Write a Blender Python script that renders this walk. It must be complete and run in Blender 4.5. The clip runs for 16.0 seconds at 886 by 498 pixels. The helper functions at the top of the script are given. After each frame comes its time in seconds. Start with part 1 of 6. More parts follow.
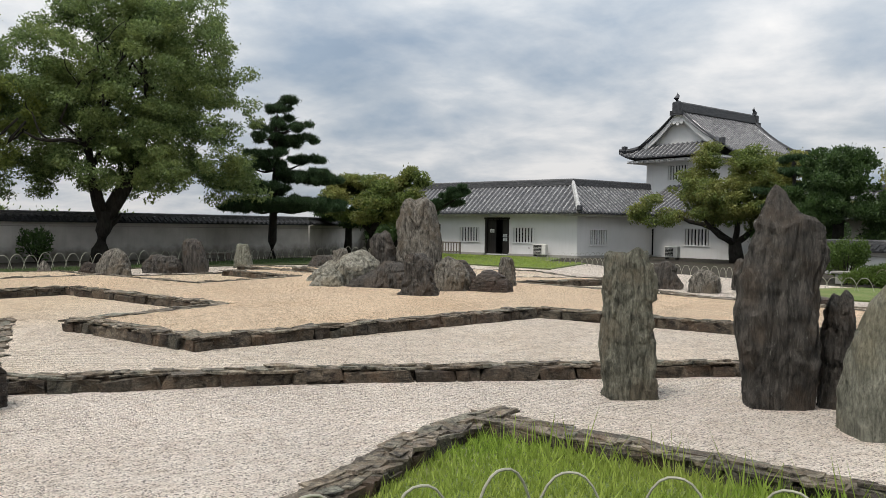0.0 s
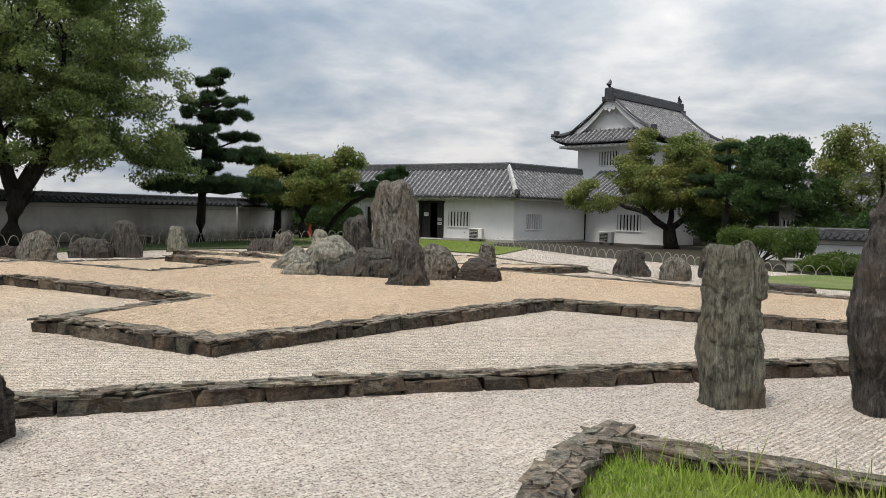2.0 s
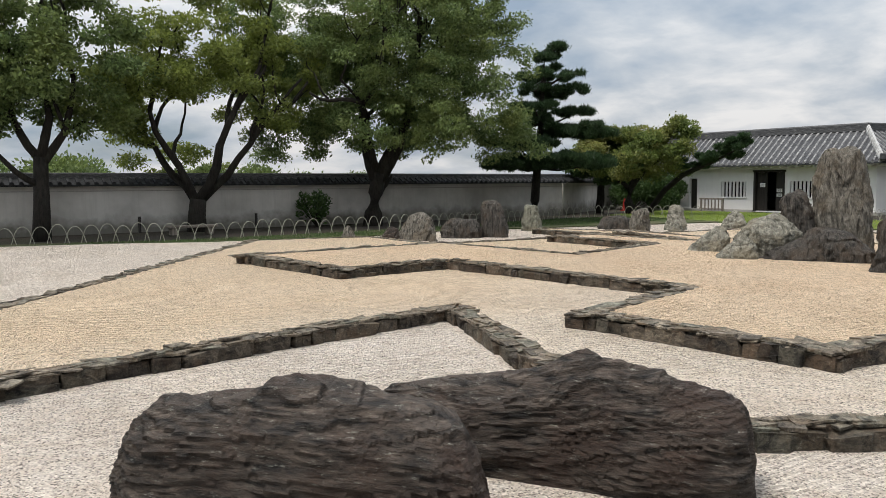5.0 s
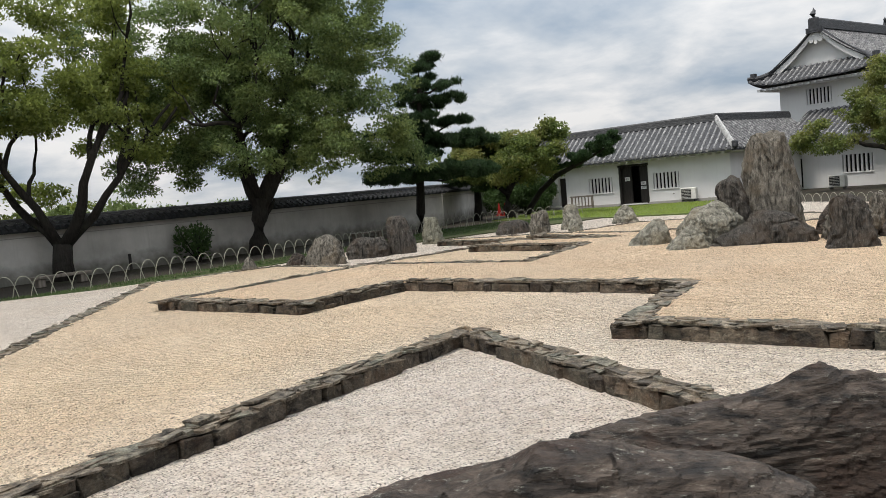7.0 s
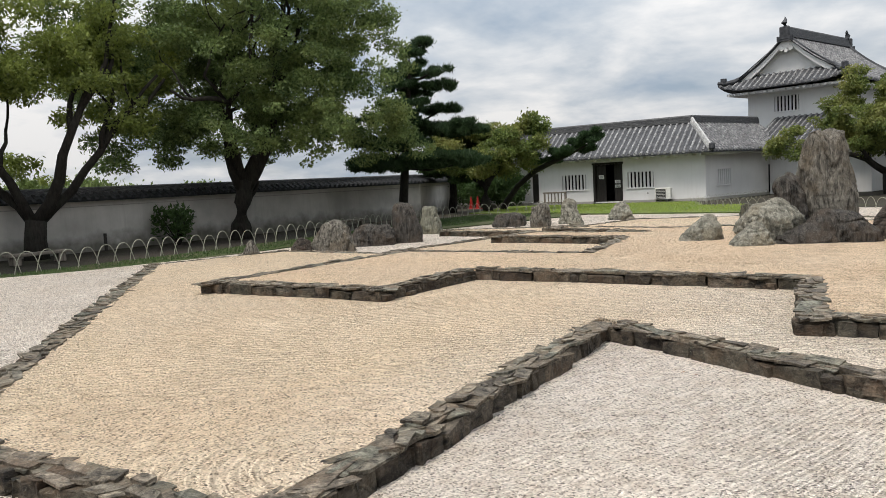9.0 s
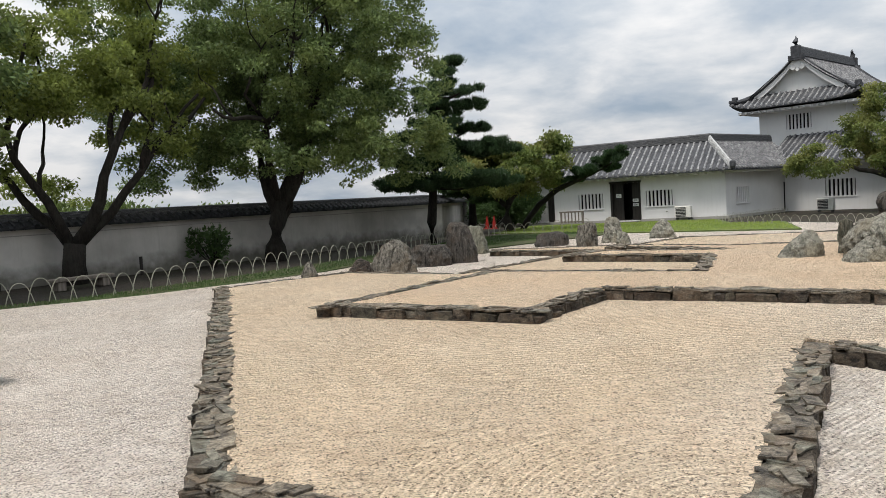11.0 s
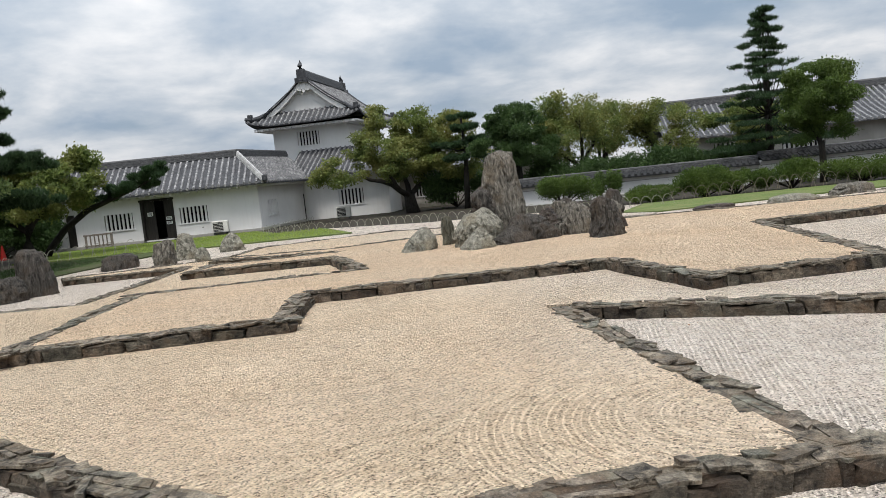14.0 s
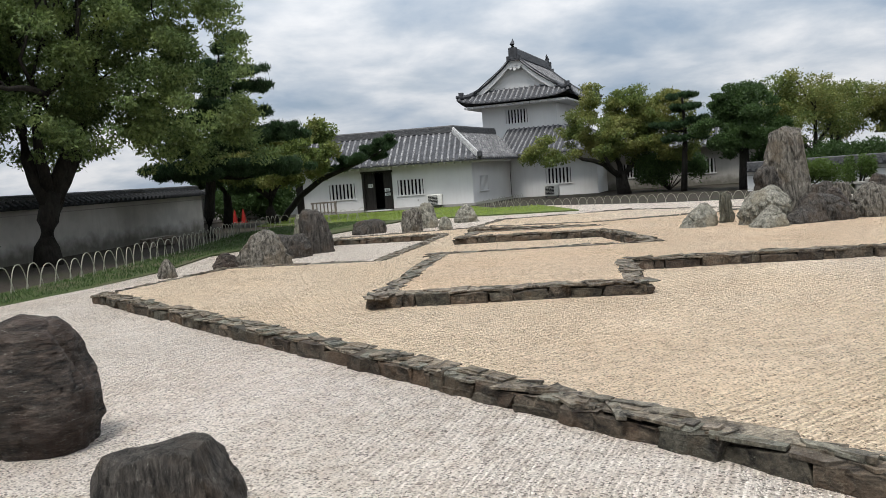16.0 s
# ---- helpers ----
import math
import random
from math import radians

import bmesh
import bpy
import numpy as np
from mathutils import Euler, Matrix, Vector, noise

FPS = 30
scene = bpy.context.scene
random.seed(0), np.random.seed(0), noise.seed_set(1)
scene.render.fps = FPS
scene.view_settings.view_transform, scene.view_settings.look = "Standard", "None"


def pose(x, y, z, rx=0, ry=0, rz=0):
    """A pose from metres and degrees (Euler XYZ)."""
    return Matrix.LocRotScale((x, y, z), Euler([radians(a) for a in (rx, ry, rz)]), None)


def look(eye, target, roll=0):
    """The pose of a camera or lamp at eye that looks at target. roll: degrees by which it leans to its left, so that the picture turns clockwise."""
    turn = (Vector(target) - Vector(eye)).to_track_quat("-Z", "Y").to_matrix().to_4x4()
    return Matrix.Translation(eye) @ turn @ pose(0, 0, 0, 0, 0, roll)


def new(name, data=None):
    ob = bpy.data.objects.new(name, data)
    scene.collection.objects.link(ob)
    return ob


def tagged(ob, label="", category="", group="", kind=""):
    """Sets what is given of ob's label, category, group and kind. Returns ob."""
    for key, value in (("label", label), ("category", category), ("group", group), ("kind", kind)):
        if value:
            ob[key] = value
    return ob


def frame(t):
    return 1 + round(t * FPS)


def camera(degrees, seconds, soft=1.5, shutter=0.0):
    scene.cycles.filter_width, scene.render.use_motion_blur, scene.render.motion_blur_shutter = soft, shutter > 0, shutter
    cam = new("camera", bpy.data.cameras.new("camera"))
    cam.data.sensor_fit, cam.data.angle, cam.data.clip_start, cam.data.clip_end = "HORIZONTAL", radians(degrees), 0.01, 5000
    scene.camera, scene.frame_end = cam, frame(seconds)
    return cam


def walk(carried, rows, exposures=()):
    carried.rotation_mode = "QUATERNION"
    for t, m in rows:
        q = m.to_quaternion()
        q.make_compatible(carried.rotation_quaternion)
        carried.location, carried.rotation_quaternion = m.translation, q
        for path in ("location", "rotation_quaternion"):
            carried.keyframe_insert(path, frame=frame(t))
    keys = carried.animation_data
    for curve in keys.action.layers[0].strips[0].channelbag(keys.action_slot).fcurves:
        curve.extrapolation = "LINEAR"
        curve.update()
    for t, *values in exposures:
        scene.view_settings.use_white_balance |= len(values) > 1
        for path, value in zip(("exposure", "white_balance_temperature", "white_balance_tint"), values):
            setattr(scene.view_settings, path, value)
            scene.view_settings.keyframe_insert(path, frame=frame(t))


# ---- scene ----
import itertools

cam = camera(59.8, 16.0, soft=0.4)
PATH = [
    (0, (20.669, -39.382, 1.511), (19.642, -37.667, 1.456), 0.7),
    (0.5, (20.253, -39.353, 1.525), (19.36, -37.563, 1.489), 0.5),
    (1, (19.794, -39.341, 1.523), (18.964, -37.522, 1.486), 0.1),
    (1.5, (19.348, -39.284, 1.537), (18.547, -37.453, 1.483), 0.5),
    (2, (18.92, -39.223, 1.525), (18.107, -37.399, 1.429), 1.3),
    (2.5, (18.394, -39.209, 1.527), (17.425, -37.467, 1.371), 1.7),
    (3, (17.839, -39.311, 1.53), (16.609, -37.745, 1.348), 1.2),
    (3.5, (17.352, -39.397, 1.544), (15.97, -37.961, 1.372), 0.2),
    (4, (16.865, -39.476, 1.557), (15.452, -38.069, 1.401), -0.1),
    (4.2, (16.673, -39.537, 1.564), (15.261, -38.13, 1.405), 0.0),
    (6.3, (14.764, -40.024, 1.579), (13.535, -38.455, 1.413), -3.3),
    (6.5, (14.583, -40.052, 1.589), (13.393, -38.453, 1.429), -3.9),
    (7, (14.112, -40.114, 1.612), (13.033, -38.437, 1.465), -5.3),
    (7.5, (13.616, -40.238, 1.606), (12.635, -38.502, 1.456), -6.0),
    (8, (13.123, -40.386, 1.595), (12.207, -38.616, 1.435), -5.6),
    (8.5, (12.541, -40.411, 1.569), (11.638, -38.635, 1.403), -4.3),
    (9, (12.011, -40.512, 1.586), (11.079, -38.751, 1.412), -3.0),
    (9.2, (11.775, -40.591, 1.623), (10.827, -38.838, 1.453), -2.6),
    (11.3, (9.688, -41.082, 1.648), (8.844, -39.272, 1.543), -4.0),
    (11.5, (9.471, -41.13, 1.675), (8.686, -39.293, 1.579), -4.2),
    (12, (9.006, -41.215, 1.688), (8.488, -39.285, 1.589), -5.0),
    (12.5, (8.622, -41.271, 1.683), (8.458, -39.282, 1.554), -5.9),
    (13, (8.142, -41.352, 1.688), (8.29, -39.365, 1.519), -6.4),
    (13.5, (7.681, -41.36, 1.703), (8.014, -39.397, 1.511), -6.5),
    (14, (7.134, -41.388, 1.719), (7.517, -39.433, 1.534), -6.0),
    (14.5, (6.574, -41.362, 1.712), (6.897, -39.395, 1.548), -5.2),
    (15, (6.002, -41.358, 1.711), (6.197, -39.372, 1.57), -4.4),
    (15.5, (5.484, -41.311, 1.699), (5.547, -39.318, 1.547), -3.9),
    (16, (4.947, -41.344, 1.679), (4.9, -39.353, 1.488), -4.2),
]
walk(cam, [(t, look(eye, target, roll)) for t, eye, target, roll in PATH],
     [(0, -0.13, 6620, 10), (4, -0.08, 6620, 10), (9, -0.02, 6640, 10), (12, -0.08, 6520, 10), (16, -0.06, 6380, 10)])

# ---------------------------------------------------------------- light
world = bpy.data.worlds.new("World")
scene.world = world
world.use_nodes = True
wn, wl = world.node_tree.nodes, world.node_tree.links
wn.clear()


def wnode(kind, **inputs):
    n = wn.new(kind)
    for k, v in inputs.items():
        n.inputs[k.replace("_", " ")].default_value = v
    return n


SUN_EL, SUN_AZ = 67.0, 250.0
sky = wn.new("ShaderNodeTexSky")
sky.sky_type = "NISHITA"
sky.sun_disc = False
sky.sun_elevation, sky.sun_rotation = radians(SUN_EL), radians(90 - SUN_AZ)
sky_s = wn.new("ShaderNodeVectorMath")
sky_s.operation = "SCALE"
sky_s.inputs["Scale"].default_value = 0.085
wl.new(sky.outputs[0], sky_s.inputs[0])
tc = wn.new("ShaderNodeTexCoord")
# flatten the dome so the clouds thin into streaks towards the horizon
sep = wn.new("ShaderNodeSeparateXYZ")
wl.new(tc.outputs["Generated"], sep.inputs[0])
zc = wn.new("ShaderNodeMath")
zc.operation = "MAXIMUM"
zc.inputs[1].default_value = 0.0
wl.new(sep.outputs["Z"], zc.inputs[0])
za = wn.new("ShaderNodeMath")
za.operation = "ADD"
za.inputs[1].default_value = 0.25
wl.new(zc.outputs[0], za.inputs[0])
comb = wn.new("ShaderNodeCombineXYZ")
for ax in ("X", "Y"):
    dv = wn.new("ShaderNodeMath")
    dv.operation = "DIVIDE"
    wl.new(sep.outputs[ax], dv.inputs[0])
    wl.new(za.outputs[0], dv.inputs[1])
    wl.new(dv.outputs[0], comb.inputs[ax])
wnz = wnode("ShaderNodeTexNoise", Scale=0.85, Detail=7.0, Roughness=0.52, Distortion=0.3)
wnz2 = wnode("ShaderNodeTexNoise", Scale=2.6, Detail=8.0, Roughness=0.55, Distortion=0.2)
for n in (wnz, wnz2):
    wl.new(comb.outputs[0], n.inputs["Vector"])
cover = wn.new("ShaderNodeValToRGB")
cover.color_ramp.elements[0].position, cover.color_ramp.elements[0].color = 0.30, (0.55, 0.55, 0.55, 1)
cover.color_ramp.elements[1].position, cover.color_ramp.elements[1].color = 0.46, (1, 1, 1, 1)
wl.new(wnz.outputs["Fac"], cover.inputs[0])
tone = wn.new("ShaderNodeValToRGB")
cr = tone.color_ramp
cr.elements[0].position, cr.elements[0].color = 0.38, (0.40, 0.495, 0.615, 1)
cr.elements[1].position, cr.elements[1].color = 0.59, (0.96, 0.965, 0.975, 1)
e = cr.elements.new(0.48)
e.color = (0.62, 0.68, 0.75, 1)
mixn = wn.new("ShaderNodeMix")
mixn.data_type = "FLOAT"
mixn.inputs["Factor"].default_value = 0.45
wl.new(wnz.outputs["Fac"], mixn.inputs["A"])
wl.new(wnz2.outputs["Fac"], mixn.inputs["B"])
wl.new(mixn.outputs["Result"], tone.inputs[0])
skymix = wn.new("ShaderNodeMix")
skymix.data_type = "RGBA"
wl.new(cover.outputs[0], skymix.inputs["Factor"])
wl.new(sky_s.outputs[0], skymix.inputs["A"])
wl.new(tone.outputs[0], skymix.inputs["B"])
bg = wn.new("ShaderNodeBackground")
bg.inputs["Strength"].default_value = 1.0
# an overcast sky is about three times as bright overhead as at the horizon
cie = wn.new("ShaderNodeMath")
cie.operation = "MULTIPLY_ADD"
cie.inputs[1].default_value, cie.inputs[2].default_value = 1.35, 0.77
wl.new(zc.outputs[0], cie.inputs[0])
wl.new(cie.outputs[0], bg.inputs["Strength"])
wl.new(skymix.outputs["Result"], bg.inputs["Color"])
wo = wn.new("ShaderNodeOutputWorld")
wl.new(bg.outputs[0], wo.inputs["Surface"])

sd = bpy.data.lights.new("sun", "SUN")
sd.energy, sd.angle, sd.color = 3.5, radians(16), (1.0, 0.95, 0.88)
sun = new("sun", sd)
sa = radians(SUN_AZ)
sun.matrix_world = look((40 * math.cos(sa), 40 * math.sin(sa), 40 * math.tan(radians(SUN_EL))), (0, 0, 0))

# ---------------------------------------------------------------- materials


def mat(name, build, rough=0.8, metal=0.0, spec=0.3):
    m = bpy.data.materials.new(name)
    m.use_nodes = True
    nt = m.node_tree
    b = nt.nodes["Principled BSDF"]
    b.inputs["Roughness"].default_value = rough
    b.inputs["Metallic"].default_value = metal
    b.inputs["Specular IOR Level"].default_value = spec
    build(G(nt, b))
    return m


class G:
    """Short hand for wiring shader nodes."""

    def __init__(self, nt, b):
        self.nt, self.b = nt, b
        self.obj = self.add("ShaderNodeTexCoord").outputs["Object"]
        self.pos = self.add("ShaderNodeNewGeometry").outputs["Position"]

    def add(self, kind, **kw):
        n = self.nt.nodes.new(kind)
        for k, v in kw.items():
            n.inputs[k].default_value = v
        return n

    def link(self, a, b):
        self.nt.links.new(a, b)

    def mapped(self, vec, scale=(1, 1, 1), rot=(0, 0, 0)):
        n = self.add("ShaderNodeMapping", Scale=scale, Rotation=rot)
        self.link(vec, n.inputs["Vector"])
        return n.outputs[0]

    def noise(self, vec, scale, detail=4.0, rough=0.55, dist=0.0):
        n = self.add("ShaderNodeTexNoise", Scale=scale, Detail=detail, Roughness=rough, Distortion=dist)
        self.link(vec, n.inputs["Vector"])
        return n.outputs["Fac"]

    def voronoi(self, vec, scale, out="Distance"):
        n = self.add("ShaderNodeTexVoronoi", Scale=scale)
        self.link(vec, n.inputs["Vector"])
        return n.outputs[out]

    def wave(self, vec, scale, dist=2.0, detail=2.0, dscale=1.0, kind="BANDS", axis="X"):
        n = self.add("ShaderNodeTexWave", Scale=scale, Distortion=dist, Detail=detail)
        n.inputs["Detail Scale"].default_value = dscale
        n.wave_type = kind
        if kind == "RINGS":
            n.rings_direction = "SPHERICAL"
        if kind == "BANDS":
            n.bands_direction = axis
        self.link(vec, n.inputs["Vector"])
        return n.outputs["Fac"]

    def ramp(self, fac, stops):
        n = self.add("ShaderNodeValToRGB")
        el = n.color_ramp.elements
        while len(el) < len(stops):
            el.new(0.5)
        for e, (p, c) in zip(el, stops):
            e.position = p
            e.color = (*c, 1) if isinstance(c, tuple) else (c, c, c, 1)
        self.link(fac, n.inputs[0])
        return n.outputs[0]

    def mix(self, fac, a, b, mode="MIX"):
        n = self.add("ShaderNodeMix")
        n.data_type, n.blend_type = "RGBA", mode
        for sock, v in (("Factor", fac), ("A", a), ("B", b)):
            s = n.inputs[sock] if sock == "Factor" else [i for i in n.inputs if i.name == sock and i.type == "RGBA"][0]
            if isinstance(v, (int, float)):
                s.default_value = v if sock == "Factor" else (v, v, v, 1)
            elif isinstance(v, tuple):
                s.default_value = (*v, 1)
            else:
                self.link(v, s)
        return [o for o in n.outputs if o.type == "RGBA"][0]

    def math(self, op, a, b=0.0):
        n = self.add("ShaderNodeMath")
        n.operation = op
        for i, v in enumerate((a, b)):
            if isinstance(v, (int, float)):
                n.inputs[i].default_value = v
            else:
                self.link(v, n.inputs[i])
        return n.outputs[0]

    def axis(self, vec, ax):
        n = self.add("ShaderNodeSeparateXYZ")
        self.link(vec, n.inputs[0])
        return n.outputs[ax]

    def rnd(self):
        return self.add("ShaderNodeObjectInfo").outputs["Random"]

    def island(self):
        return self.add("ShaderNodeNewGeometry").outputs["Random Per Island"]

    def color(self, c):
        if isinstance(c, tuple):
            self.b.inputs["Base Color"].default_value = (*c, 1)
        else:
            self.link(c, self.b.inputs["Base Color"])

    def bump(self, *heights):
        last = None
        for h, strength, dist in heights:
            n = self.add("ShaderNodeBump", Strength=strength, Distance=dist)
            self.link(h, n.inputs["Height"])
            if last is not None:
                self.link(last, n.inputs["Normal"])
            last = n.outputs[0]
        self.link(last, self.b.inputs["Normal"])


def gravel(c_lo, c_hi, tint, rake, ring=None, c2=None):
    """Raked gravel: grains, soft patches and the grooves of the rake."""

    def build(g):
        p = g.pos
        grain = g.voronoi(p, 85.0, "Color")
        gd = g.voronoi(p, 85.0)
        big = g.noise(p, 0.5, 3)
        mid = g.noise(p, 6.0, 4)
        spk = g.axis(grain, "X")
        base = g.ramp(spk, [(0.02, tuple(0.3 * v for v in c_lo)), (0.16, c_lo), (0.5, tuple(0.4 * p + 0.6 * q for p, q in zip(c_lo, c_hi))), (0.85, c_hi)])
        if c2:
            fx = g.math("MULTIPLY", g.math("SUBTRACT", g.axis(p, "X"), 8.5), 0.25)
            fx = g.math("MINIMUM", g.math("MAXIMUM", fx, 0.0), 1.0)
            base = g.mix(fx, base, g.ramp(spk, [(0.02, tuple(0.3 * v for v in c2[0])), (0.16, c2[0]), (0.85, c2[1])]))
        col = g.mix(g.ramp(big, [(0.35, 0.0), (0.7, 0.55)]), base, tint, "MULTIPLY")
        col = g.mix(g.ramp(mid, [(0.42, 0.0), (0.68, 0.5)]), col, (0.72, 0.66, 0.6), "MULTIPLY")
        g.color(col)
        lane = g.wave(g.mapped(p, rot=(0, 0, radians(rake))), 3.4, 14.0, 1.0, 0.12)
        if ring:
            q = g.add("ShaderNodeVectorMath")
            q.operation = "SUBTRACT"
            q.inputs[1].default_value = (ring[0], ring[1], 0)
            g.link(p, q.inputs[0])
            flat = g.mapped(q.outputs[0], (1, 1, 0))
            n = g.add("ShaderNodeVectorMath")
            n.operation = "LENGTH"
            g.link(flat, n.inputs[0])
            near = g.math("GREATER_THAN", ring[2], n.outputs["Value"])
            rings = g.wave(flat, 3.0, 0.5, 1.0, 1.0, "RINGS", "Z")
            lane = g.mix(near, lane, rings)
        lane = g.mix(g.ramp(g.noise(p, 0.8, 3), [(0.36, 0.45), (0.54, 1.0)]), 0.5, lane)
        g.bump((lane, 1.0, 0.12), (g.noise(p, 34.0, 3, 0.7), 0.9, 0.025), (gd, 1.0, 0.02))

    return build


M_WHITE = mat("white_gravel", gravel((0.545, 0.475, 0.41), (0.93, 0.845, 0.755), (0.93, 0.90, 0.86), 25), 0.9)
M_TAN = mat("tan_gravel", gravel((0.57, 0.43, 0.295), (0.92, 0.735, 0.54), (0.96, 0.88, 0.79), 78, (12.2, -25.8, 3.2)), 0.9)
M_MIX = mat("cream_gravel", gravel((0.56, 0.44, 0.31), (0.93, 0.765, 0.575), (0.96, 0.9, 0.82), 60, (9.6, -37.4, 1.7),
                                   ((0.55, 0.475, 0.40), (0.93, 0.835, 0.725))), 0.9)


def slate(lo, hi, warm, stretch=(1, 1, 6), lichen_glint=0.35, sc=1.0, rnd=True, bs=1.0):
    """Layered schist: bands, streaks, patches of rust and lichen; pale flecks and contrast also paint lit ridges and
    shaded creases.
    """

    def build(g):
        o = g.pos if rnd else g.obj
        st = g.mapped(o, stretch)
        band = g.noise(st, 5.0 * sc, 8, 0.65, 0.6)
        fine = g.noise(st, 26.0 * sc, 5, 0.7)
        patch = g.noise(o, 2.2 * sc, 5, 0.6)
        col = g.ramp(band, [(0.36, lo), (0.66, hi)])
        col = g.mix(g.ramp(patch, [(0.48, 0.0), (0.62, 0.75)]), col, warm)
        # pale flecks: lichen, and painted highlights on the ridges
        li = g.noise(st, 12.0 * sc, 7, 0.85)
        col = g.mix(g.ramp(li, [(0.58, 0.0), (0.66, lichen_glint)]), col, (0.44, 0.44, 0.38))
        # the relief noise also darkens creases and lightens edges in the colour
        col = g.mix(0.6, col, g.ramp(fine, [(0.36, 0.35), (0.64, 1.55)]), "MULTIPLY")
        if rnd:
            rr = g.rnd()
            col = g.mix(0.85, col, g.ramp(rr, [(0.0, (0.5, 0.48, 0.45)), (0.3, (1.15, 1.05, 0.9)), (0.55, (0.85, 0.95, 0.88)), (0.75, (1.12, 1.02, 0.92)), (1.0, (1.5, 1.42, 1.25))]), "MULTIPLY")
        g.color(col)
        g.bump((band, 1.0, 0.09 * bs), (fine, 1.0, 0.03 * bs), (g.noise(o, 60 * sc, 3), 0.6, 0.008))

    return build


# kerb and cap: near-black low tones paint shadow between the stones
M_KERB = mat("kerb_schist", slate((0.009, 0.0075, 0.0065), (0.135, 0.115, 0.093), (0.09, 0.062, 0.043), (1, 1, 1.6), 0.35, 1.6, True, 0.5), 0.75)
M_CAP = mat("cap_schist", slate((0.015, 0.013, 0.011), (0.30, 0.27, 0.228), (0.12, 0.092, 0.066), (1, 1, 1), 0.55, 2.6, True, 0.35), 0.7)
M_DARK = mat("dark_schist", slate((0.004, 0.0032, 0.0028), (0.11, 0.085, 0.068), (0.045, 0.026, 0.018), (0.8, 1.0, 4.5), 0.7, 1.2, False, 0.6), 0.6, 0.0, 0.3)
M_DARKV = mat("dark_upright_schist", slate((0.009, 0.008, 0.007), (0.135, 0.120, 0.104), (0.09, 0.068, 0.05), (3.4, 3.4, 0.5), 0.6, 1.3, False), 0.7)
M_GREEN = mat("green_schist", slate((0.05, 0.05, 0.036), (0.28, 0.27, 0.21), (0.20, 0.17, 0.12), (3.6, 3.6, 0.5), 0.35, 1.4, False), 0.8)
M_GREENP = mat("pale_green_stone", slate((0.13, 0.13, 0.10), (0.27, 0.265, 0.21), (0.22, 0.20, 0.14), (3, 3, 0.8), 0.2, 0.8, False), 0.8)
M_GREY = mat("grey_rock", slate((0.035, 0.031, 0.026), (0.31, 0.285, 0.24), (0.15, 0.12, 0.085), (4, 4, 1.0), 0.6, 1.0, False), 0.85)
M_PALE = mat("pale_rock", slate((0.09, 0.088, 0.07), (0.42, 0.40, 0.335), (0.25, 0.22, 0.16), (2.2, 2.2, 1.5), 0.5, 1.1, False), 0.85)


def b_plaster(g):
    p = g.pos
    big, fine = g.noise(p, 0.6, 4), g.noise(p, 14.0, 4)
    col = g.ramp(big, [(0.3, (0.60, 0.595, 0.585)), (0.7, (0.70, 0.695, 0.685))])
    streak = g.noise(g.mapped(p, (6, 6, 0.4)), 1.0, 5, 0.7)
    col = g.mix(g.ramp(streak, [(0.52, 0.0), (0.8, 0.4)]), col, (0.52, 0.50, 0.47))
    g.color(col)
    g.bump((fine, 0.25, 0.01))


# weathered plaster with a mossy base, its colour also lowered for tree shade
def b_oldwall(g):
    p = g.pos
    big, fine = g.noise(p, 0.8, 5), g.noise(p, 14.0, 4)
    col = g.ramp(big, [(0.36, (0.38, 0.36, 0.33)), (0.66, (0.53, 0.51, 0.475))])
    h = g.math("ADD", g.axis(p, "Z"), g.math("MULTIPLY", g.noise(p, 2.5, 5), 0.8))
    moss = g.ramp(h, [(0.55, 1.0), (1.1, 0.0)])
    col = g.mix(g.math("MULTIPLY", moss, 0.85), col, (0.10, 0.095, 0.075))
    streak = g.noise(g.mapped(p, (5, 5, 0.5)), 1.0, 5, 0.7)
    col = g.mix(g.ramp(streak, [(0.5, 0.0), (0.8, 0.45)]), col, (0.30, 0.285, 0.25))
    g.color(col)
    g.bump((fine, 0.3, 0.012))


def b_tile(g):
    p = g.pos
    a, b = g.noise(p, 5.0, 5, 0.7), g.noise(p, 0.9, 3)
    col = g.ramp(a, [(0.36, (0.016, 0.017, 0.020)), (0.58, (0.045, 0.047, 0.053)), (0.75, (0.11, 0.11, 0.115))])
    col = g.mix(g.ramp(b, [(0.4, 0.0), (0.7, 0.5)]), col, (0.075, 0.078, 0.085))
    g.color(col)
    g.bump((a, 0.4, 0.02))


def b_mortar(g):
    a = g.noise(g.pos, 6.0, 5, 0.7)
    g.color(g.ramp(a, [(0.3, (0.20, 0.20, 0.20)), (0.65, (0.50, 0.50, 0.50))]))


M_PLASTER = mat("white_plaster", b_plaster, 0.85)
M_OLDSHADEWALL = mat("weathered_shaded_plaster", b_oldwall, 0.9)
M_TILE = mat("grey_roof_tile", b_tile, 0.65, 0.0, 0.3)
M_MORTAR = mat("tile_mortar", b_mortar, 0.8)


def b_wood(lo, hi, st=(1, 1, 12)):
    def build(g):
        f = g.noise(g.mapped(g.obj, (12, 12, 1.2)), 1.5, 6, 0.6)
        g.color(g.ramp(f, [(0.3, lo), (0.7, hi)]))
        g.bump((f, 0.4, 0.01))

    return build


M_DWOOD = mat("dark_wood", b_wood((0.010, 0.009, 0.008), (0.035, 0.03, 0.026)), 0.6)
M_WOOD = mat("weathered_wood", b_wood((0.09, 0.075, 0.06), (0.22, 0.19, 0.16)), 0.8)


